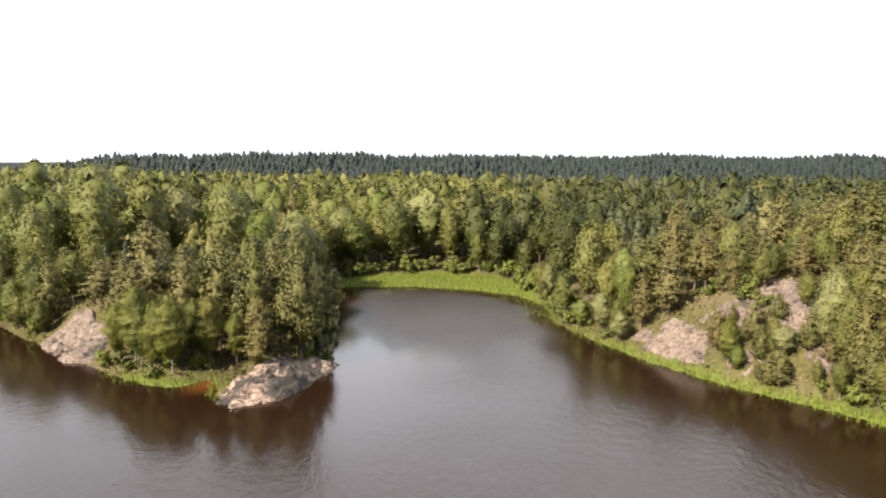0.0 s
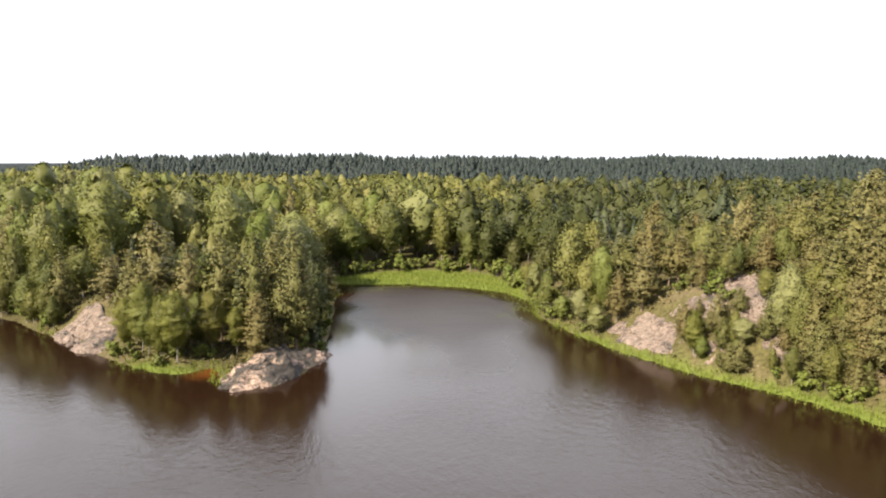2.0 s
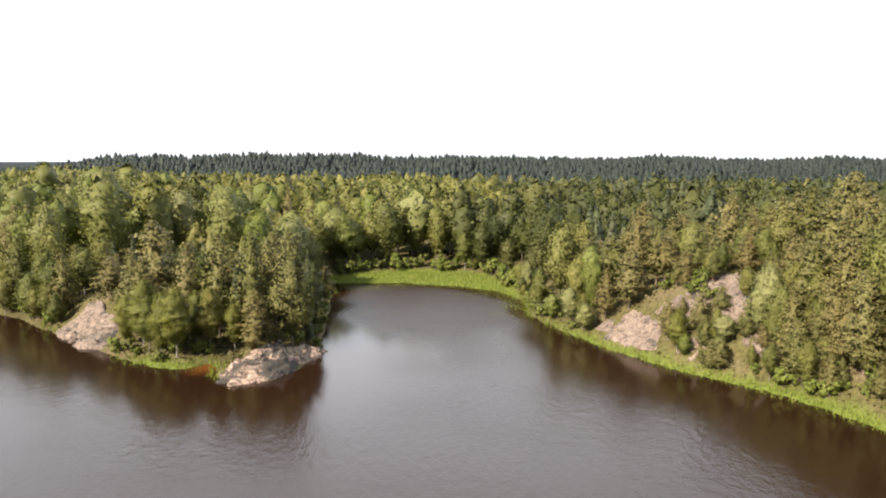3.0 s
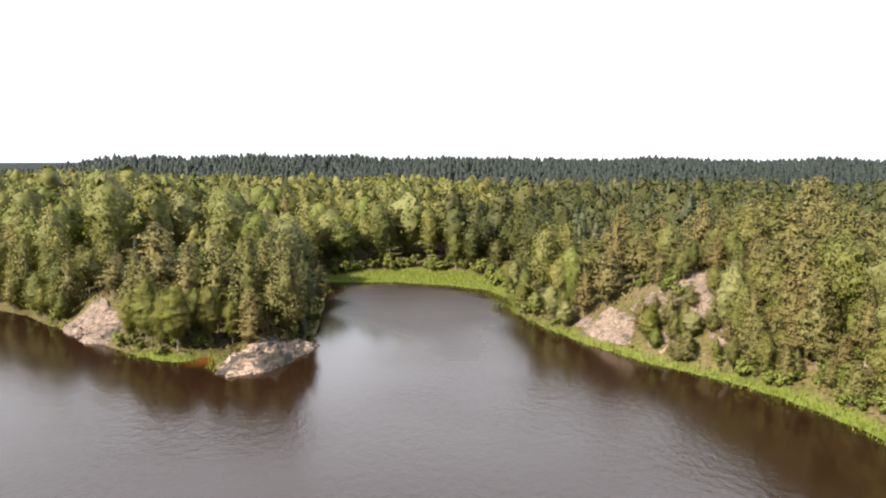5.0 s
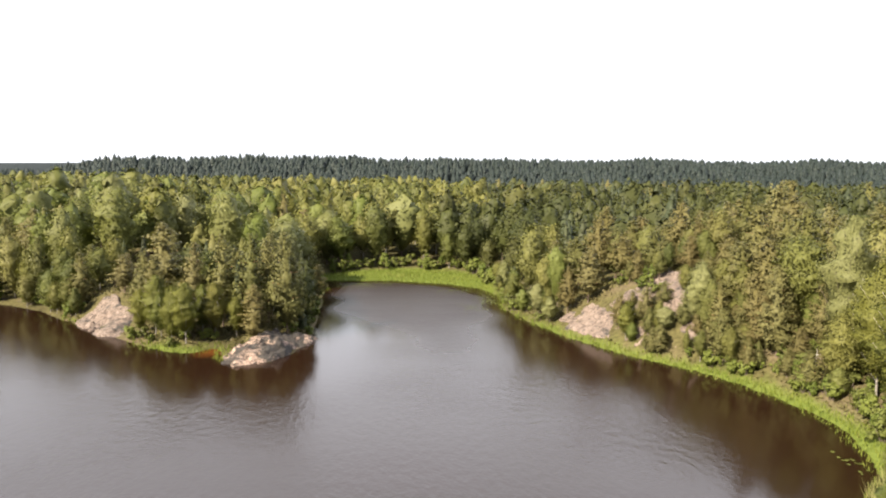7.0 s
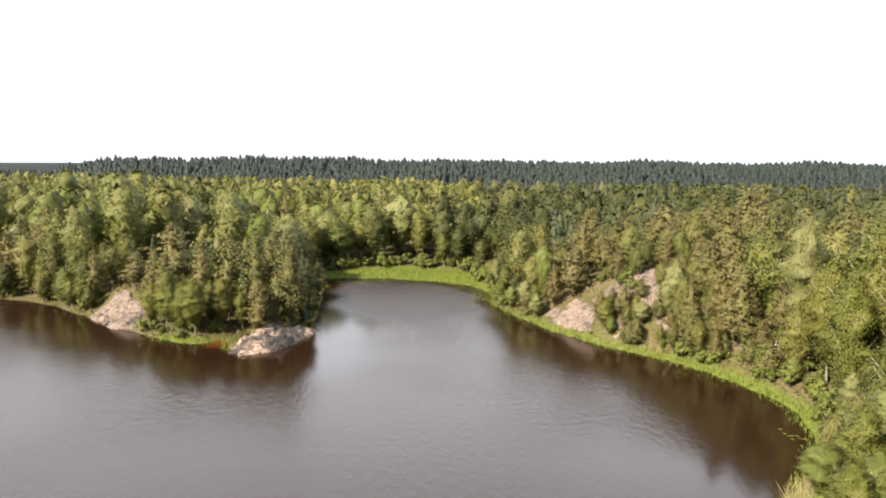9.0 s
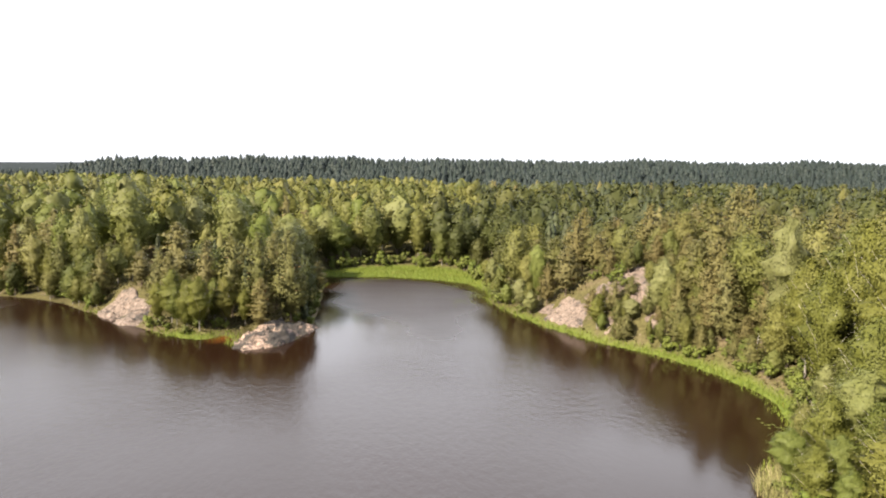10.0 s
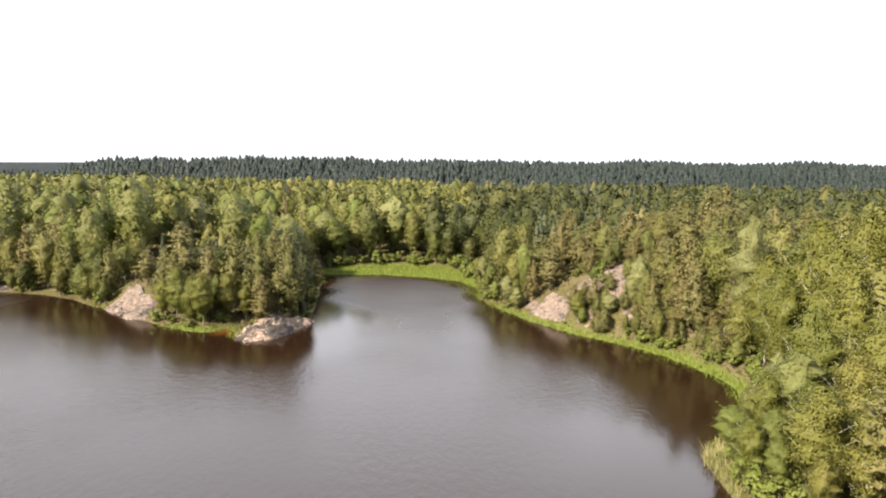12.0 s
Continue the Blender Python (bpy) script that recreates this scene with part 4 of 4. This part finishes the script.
for x, y, r in scatter(40, 66, 14, 88, 3.2, 52):           # young birches along the east bank
    if 0.3 < shore_distance(x, y) - meadow_width(x, y) < 13 and free(x, y, 0.5) and r.random() < 0.85:
        plant("pine_tree" if y > 60 and r.random() < 0.35 else "aspen_tree" if r.random() < 0.35 else "birch_tree", x, y, r.uniform(4, 7) if shore_distance(x, y) - meadow_width(x, y) < 3 else r.uniform(5, 12), r)
        planted.append((x, y, 0.7))

for x, y, r in scatter(36, 60, 74, 102, 1.9, 53):          # thicket at the foot of the rocky slope
    if 0.2 < shore_distance(x, y) - meadow_width(x, y) < 7 and free(x, y, 0.3) and not clearing(x, y) and r.random() < 0.5:
        plant(r.choice(("birch_tree", "pine_tree", "pine_tree", "aspen_tree")), x, y, r.uniform(2.6, 6), r)
        planted.append((x, y, 0.6))


def kind_at(x, y, r):
    """Which tree grows where, and how tall. Dark kinds to the east stand in for cloud shade."""
    # kinds keep together in patches
    u = min(0.999, max(0.0, 0.5 * r.random() + 0.5 * (0.5 + 0.5 * float(rough(x + 7, y, 11.0)))))
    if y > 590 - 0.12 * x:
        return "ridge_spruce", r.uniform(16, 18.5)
    if y > 215:
        dark = 0.98 if x > 30 else 0.14
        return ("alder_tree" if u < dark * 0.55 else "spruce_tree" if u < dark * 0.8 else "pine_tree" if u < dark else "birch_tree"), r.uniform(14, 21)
    if x > 24 and y < 82:
        return ("birch_tree" if u < 0.66 else "pine_tree" if u < 0.76 else "aspen_tree"), r.uniform(12.5, 20)
    if x > 24 and y < 140:
        return ("pine_tree" if u < 0.72 else "birch_tree" if u < 0.82 else "alder_tree"), r.uniform(12, 17)
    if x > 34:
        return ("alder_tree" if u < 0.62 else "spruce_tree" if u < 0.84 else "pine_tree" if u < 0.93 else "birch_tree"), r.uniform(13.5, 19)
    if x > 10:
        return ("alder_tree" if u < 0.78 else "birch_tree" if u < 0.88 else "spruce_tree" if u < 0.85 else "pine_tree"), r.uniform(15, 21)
    if -76 < x < -24 and 116 < y < 143:                    # low trees in the dip behind the point, dark kinds for its shade
        return ("alder_tree" if u < 0.40 else "spruce_tree" if u < 0.55 else "pine_tree" if u < 0.85 else "birch_tree"), r.uniform(8.5, 13)
    if -62 < x < -15 and y < 146:
        return ("pine_tree" if u < 0.70 else "birch_tree" if u < 0.90 else "spruce_tree"), r.uniform(11, 16)
    if x < -15:
        return ("birch_tree" if u < 0.42 else "aspen_tree" if u < 0.68 else "pine_tree" if u < 0.88 else "spruce_tree"), r.uniform(14, 20)
    return ("birch_tree" if u < 0.70 else "aspen_tree" if u < 0.82 else "pine_tree" if u < 0.97 else "spruce_tree"), r.uniform(15, 20)


counts = {}
far_trees = []
for x, y, r in scatter(-150, 130, 10, 215, 6.5, 5):
    d = float(shore_distance(x, y))
    flank = -30 < x < -14 and 92 < y < 165
    if d < float(meadow_width(x, y)) + (0.2 if flank else 0.3 + 0.5 * r.random() if x < -60 else 0.8 + 1.2 * r.random()) or (on_rock(x, y, 1.04) and not (x > 43 and r.random() < 0.45)) or clearing(x, y) or not free(x, y, 2.2) or (d > 8 and float(rough(x, y + 3, 6.0)) > 0.62):
        continue
    kind, tall = kind_at(x, y, r)
    if x > 30 and 80 < y < 106 and d < 18:
        tall *= r.uniform(0.25, 0.45) if on_rock(x, y) else r.uniform(0.38, 0.75)
    edge = d - float(meadow_width(x, y))
    tall *= (0.72 + 0.28 * min(1, edge / 9)) * r.uniform(0.76, 1.12)
    seen = abs(x) < 0.80 * (y + 42) + 8
    near = seen and (y < 135 or edge < 14) and counts.get(kind, 0) < 290
    if near:
        plant(kind, x, y, tall, r, back=edge > 11)
        counts[kind] = counts.get(kind, 0) + 1
    else:
        far_trees.append((kind, x, y, tall, 1))
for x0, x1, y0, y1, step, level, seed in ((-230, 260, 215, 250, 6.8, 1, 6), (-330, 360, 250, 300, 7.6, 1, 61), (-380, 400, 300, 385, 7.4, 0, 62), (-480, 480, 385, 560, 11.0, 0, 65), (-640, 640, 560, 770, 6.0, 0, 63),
                                         (-250, -150, 130, 215, 5.6, 1, 7), (130, 250, 60, 215, 5.6, 1, 8)):
    for x, y, r in scatter(x0, x1, y0, y1, step, seed):
        if abs(x) < 0.76 * (y + 42) + 8 and shore_distance(x, y) > 2.5:
            kind, tall = kind_at(x, y, r)
            far_trees.append((kind, x, y, tall * (r.uniform(0.80, 1.08) if kind == "ridge_spruce" else r.uniform(0.75, 1.12)), level))

# the woods behind: the same kinds with fewer and larger sprays, one mesh a kind
rs = np.random.default_rng(4)
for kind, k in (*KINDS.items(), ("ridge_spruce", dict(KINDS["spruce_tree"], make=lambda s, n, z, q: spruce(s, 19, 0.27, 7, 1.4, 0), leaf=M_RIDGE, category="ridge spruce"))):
    shapes = {}
    for q in (0, 1):
        for s in range(6):
            _, (cv, (sq, tri), cn) = k["make"](300 + 13 * s + q, *DETAIL[q], q)
            tv, tf = tubes([[0, 0, -0.5]], [[0, 0, k["h"] * 0.8]], k["h"] * 0.009, 0.05, 4 if q else 3)
            shapes[q, s] = np.concatenate([cv, tv]), sq, tf + len(cv), tri, np.concatenate([cn, unit(tv * np.array([1, 1, 0]))])
    mine = [q for q in far_trees if q[0] == kind]
    hs = height(np.array([q[1] for q in mine]), np.array([q[2] for q in mine]))
    vs, leaves, wood, knots, tint, ns, at = [], [], [], [], [], [], 0
    for (_, x, y, tall, q), z in zip(mine, hs):
        v, sq, tf, tri, vn = shapes[q, rs.integers(6)]
        g, s, fat = rs.uniform(0, 6.28), tall / k["h"], rs.uniform(1.05, 1.60) * (1.2 if q == 0 else 1)
        rot = np.array([[math.cos(g) * s * fat, math.sin(g) * s * fat, 0], [-math.sin(g) * s * fat, math.cos(g) * s * fat, 0], [0, 0, s]])
        vs.append(v @ rot + np.array([x, y, z]))
        ns.append(unit(vn @ rot))
        leaves.append(sq + at), wood.append(tf + at), knots.append(tri + at)
        tint.append(np.full(len(v), rs.uniform()))
        at += len(v)
    leaves, wood, knots = (np.concatenate(q) for q in (leaves, wood, knots))
    mats = np.repeat([0, 1, 0], [len(leaves), len(wood), len(knots)])
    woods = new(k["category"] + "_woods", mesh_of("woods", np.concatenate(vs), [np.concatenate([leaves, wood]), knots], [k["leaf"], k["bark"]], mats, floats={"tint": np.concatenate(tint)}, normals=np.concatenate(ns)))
    tagged(woods, "dense " + k["category"] + " trees in the mixed forest rising behind the lake", "forest", kind="stuff")

# ---- bushes ----
bush_models = []
for s in range(5):
    (tv, tf), (cv, cf, cn) = bush(40 + s, 3.0, 1.7, 260, 0.34)
    bush_models.append((mesh_of("stems", tv, tf, [M_SPRUCEBARK]), mesh_of("leaves", cv, cf, [M_BUSH], normals=cn)))


def plant_bush(x, y, tall, rng, label="round leafy willow bush at the edge of the sedge"):
    stems, leaves = bush_models[rng.randrange(5)]
    ob = new("bush")
    s = tall / 3.0
    ob.matrix_basis = Matrix.LocRotScale((x, y, float(height(x, y))), Euler((0, 0, rng.uniform(0, 6.28))), (s * rng.uniform(0.9, 1.25), s * rng.uniform(0.9, 1.25), s))
    tagged(ob, label, "bush", "bushes on the shore")
    part("stem", stems, ob)
    part("crown", leaves, ob)


rng = random.Random(21)
made = 0
for x, y, r in scatter(-112, 78, 12, 205, 2.4, 9):
    d, w = float(shore_distance(x, y)), float(meadow_width(x, y))
    bay, west = y > 158 and -26 < x < 40, x < -14
    if d < w - 0.4 or d > w + (4.0 if bay else 3.2) or on_rock(x, y, 1.0) or made > 280:
        continue
    if r.random() < (0.95 if bay or x < -55 else 0.62 if not west else 0.5):
        plant_bush(x, y, r.uniform(2.8, 5.6) if bay else r.uniform(1.6, 3.6) if x < -55 else r.uniform(1.2, 2.8) if west else r.uniform(1.4, 3.8), r)
        made += 1
for x, y, r in scatter(34, 72, 14, 110, 2.5, 91):
    d = float(shore_distance(x, y))
    if meadow_width(x, y) + 0.2 < d < 17 and r.random() < (0.85 if not on_rock(x, y) else 0.25) and not clearing(x, y):
        plant_bush(x, y, r.uniform(1.6, 3.4), r, "low leafy bush among the trees on the bank")


# ---- sedge, reeds, heath and water lilies ----
def blades(points, tall, wide, lean, per, seed):
    """Upright grass blades, per at each point; a slim triangle folded in two."""
    r = np.random.default_rng(seed)
    p = np.repeat(points, per, 0) + np.c_[r.normal(size=(len(points) * per, 2)) * 0.16, np.zeros(len(points) * per)]
    n = len(p)
    g = r.uniform(0, 6.28, n)
    side = np.stack([np.cos(g), np.sin(g), np.zeros(n)], -1) * wide * r.uniform(0.6, 1.4, n)[:, None]
    tip = np.stack([r.normal(size=n) * lean, r.normal(size=n) * lean, tall * r.uniform(0.5, 1.3, n)], -1)
    v = np.stack([p - side, p + side, p + tip * 0.6 + side * 0.7, p + tip], 1)
    tint = np.repeat(np.clip(0.5 + 0.3 * rough(p[:, 0], p[:, 1], 5.0) + r.normal(size=n) * 0.12, 0, 1), 4)
    return v.reshape(-1, 3), quads(n), tint


def field(x0, x1, y0, y1, step, test, seed):
    r = np.random.default_rng(seed)
    X, Y = np.meshgrid(np.arange(x0, x1, step), np.arange(y0, y1, step))
    X, Y = (q.ravel() + r.uniform(-0.5, 0.5, q.size) * step for q in (X, Y))
    d = shore_distance(X, Y)
    ok = test(X, Y, d)
    return np.stack([X[ok], Y[ok], np.maximum(height(X[ok], Y[ok], d[ok]), -0.3)], -1)


pts = field(-110, 60, 30, 200, 0.75, lambda x, y, d: (d > -1.3 + 0.9 * rough(x, y, 3.0)) & (d < meadow_width(x, y) + 0.6) & ((y > 150) | (x > 15) | ((x > -48) & (x < -27)) | ((x < -60) & (x > -70) & (d < 0.6) & (d > -0.6))) & ~((x < -15) & (x > -60) & (y > 95) & (y < 150)), 31)
v, f, tint = blades(pts, 0.75, 0.07, 0.16, 3, 32)
tagged(new("sedge", mesh_of("sedge", v, f, [M_REED], floats={"tint": tint})), "bright yellow-green sedge and reeds fringing the lake", "grass", kind="stuff")

pts = field(34, 56, 12, 48, 0.55, lambda x, y, d: (d > -0.9 + 1.0 * rough(x, y, 4.0)) & (d < 2.6) & (y < 42), 33)
v, f, tint = blades(pts, 1.6, 0.035, 0.42, 7, 34)
tagged(new("reeds", mesh_of("reeds", v, f, [M_DRYREED], floats={"tint": tint})), "tall straw-tipped reeds standing in the shallows", "reeds", kind="stuff")

pts = field(-75, 75, 10, 135, 1.0, lambda x, y, d: (d > meadow_width(x, y)) & (d < 30), 35)
keep = np.array([not on_rock(x, y, 0.86) for x, y, _ in pts])
v, f, tint = blades(pts[keep], 0.45, 0.22, 0.30, 3, 36)
tagged(new("heath", mesh_of("heath", v, f, [M_HEATH], floats={"tint": tint})), "low heather and bilberry on the forest floor", "undergrowth", kind="stuff")

r = np.random.default_rng(37)
lily = []
for cx, cy, sx, sy, n in ((-14, 158, 5.5, 4.5, 110), (-8, 163, 6, 2, 60), (19.5, 137, 2.2, 6, 90), (12, 150, 5, 3, 50), (50.5, 45, 1.6, 3.5, 26), (16, 128, 3.5, 4.5, 46)):
    for _ in range(n):
        x, y = cx + r.normal() * sx * 0.6, cy + r.normal() * sy * 0.6
        q, a = r.uniform(0.12, 0.26), np.arange(6) * math.pi / 3
        lily.append(np.stack([x + np.cos(a) * q, y + np.sin(a) * q, np.full(6, 0.012)], -1))
lily = [q for q in lily if shore_distance(q[0, 0], q[0, 1]) < -1.0]
tagged(new("water_lilies", mesh_of("lilies", np.concatenate(lily), np.arange(6 * len(lily)).reshape(-1, 6), [M_BUSH])), "floating green water-lily leaves near the sedge", "water lilies", kind="stuff")

# ---- dead wood ----
def snag(x, y, tall, seed, label):
    """A standing dead tree: a bare grey stem with a few broken stubs."""
    r = np.random.default_rng(seed)
    tv, tf, line = stem(r, tall, 0.15, 0.06)
    k = 9
    z = r.uniform(0.35, 0.95, k) * tall
    t, l = r.uniform(0, 6.28, k), r.uniform(0.4, 1.5, k)
    s = along(line, z)
    bv, bf = tubes(s, s + np.stack([np.cos(t) * l, np.sin(t) * l, 0.3 * l], -1), 0.035, 0.012)
    ob = tagged(new("dead_tree"), label, "dead tree")
    ob.location = (x, y, float(height(x, y)))
    part("trunk", mesh_of("trunk", tv, tf, [M_DEADWOOD], smooth=True), ob)
    part("branch_stubs", mesh_of("stubs", bv, bf, [M_DEADWOOD]), ob)


def fallen_log(x, y, length, turn, seed, label):
    r = np.random.default_rng(seed)
    tv, tf, line = stem(r, length, 0.16, 0.10)
    k = 7
    z = r.uniform(0.3, 0.95, k) * length
    t, l = r.uniform(0, 6.28, k), r.uniform(0.3, 1.2, k)
    s = along(line, z)
    v, f = join((tv, tf), tubes(s, s + np.stack([np.cos(t) * l, np.sin(t) * l, 0.5 * l], -1), 0.04, 0.012))
    ob = tagged(new("fallen_log", mesh_of("log", v, f, [M_DEADWOOD], smooth=True)), label, "log")
    ob.matrix_basis = Matrix.LocRotScale((x, y, max(0.06, float(height(x, y)) + 0.14)), Euler((radians(88), 0, turn)), (1, 1, 1))


snag(72, 126, 17, 61, "bare grey dead tree standing among dark conifers")
snag(88, 140, 15, 62, "bare grey dead tree standing among dark conifers")
snag(66.5, 70.5, 13, 63, "bare grey dead tree standing among birches")
fallen_log(45.2, 24.6, 3.2, 1.1, 64, "pale fallen birch log lying in the reeds")
snag(59.5, 68.5, 4.8, 66, "grey leafless dead shrub among green birches")
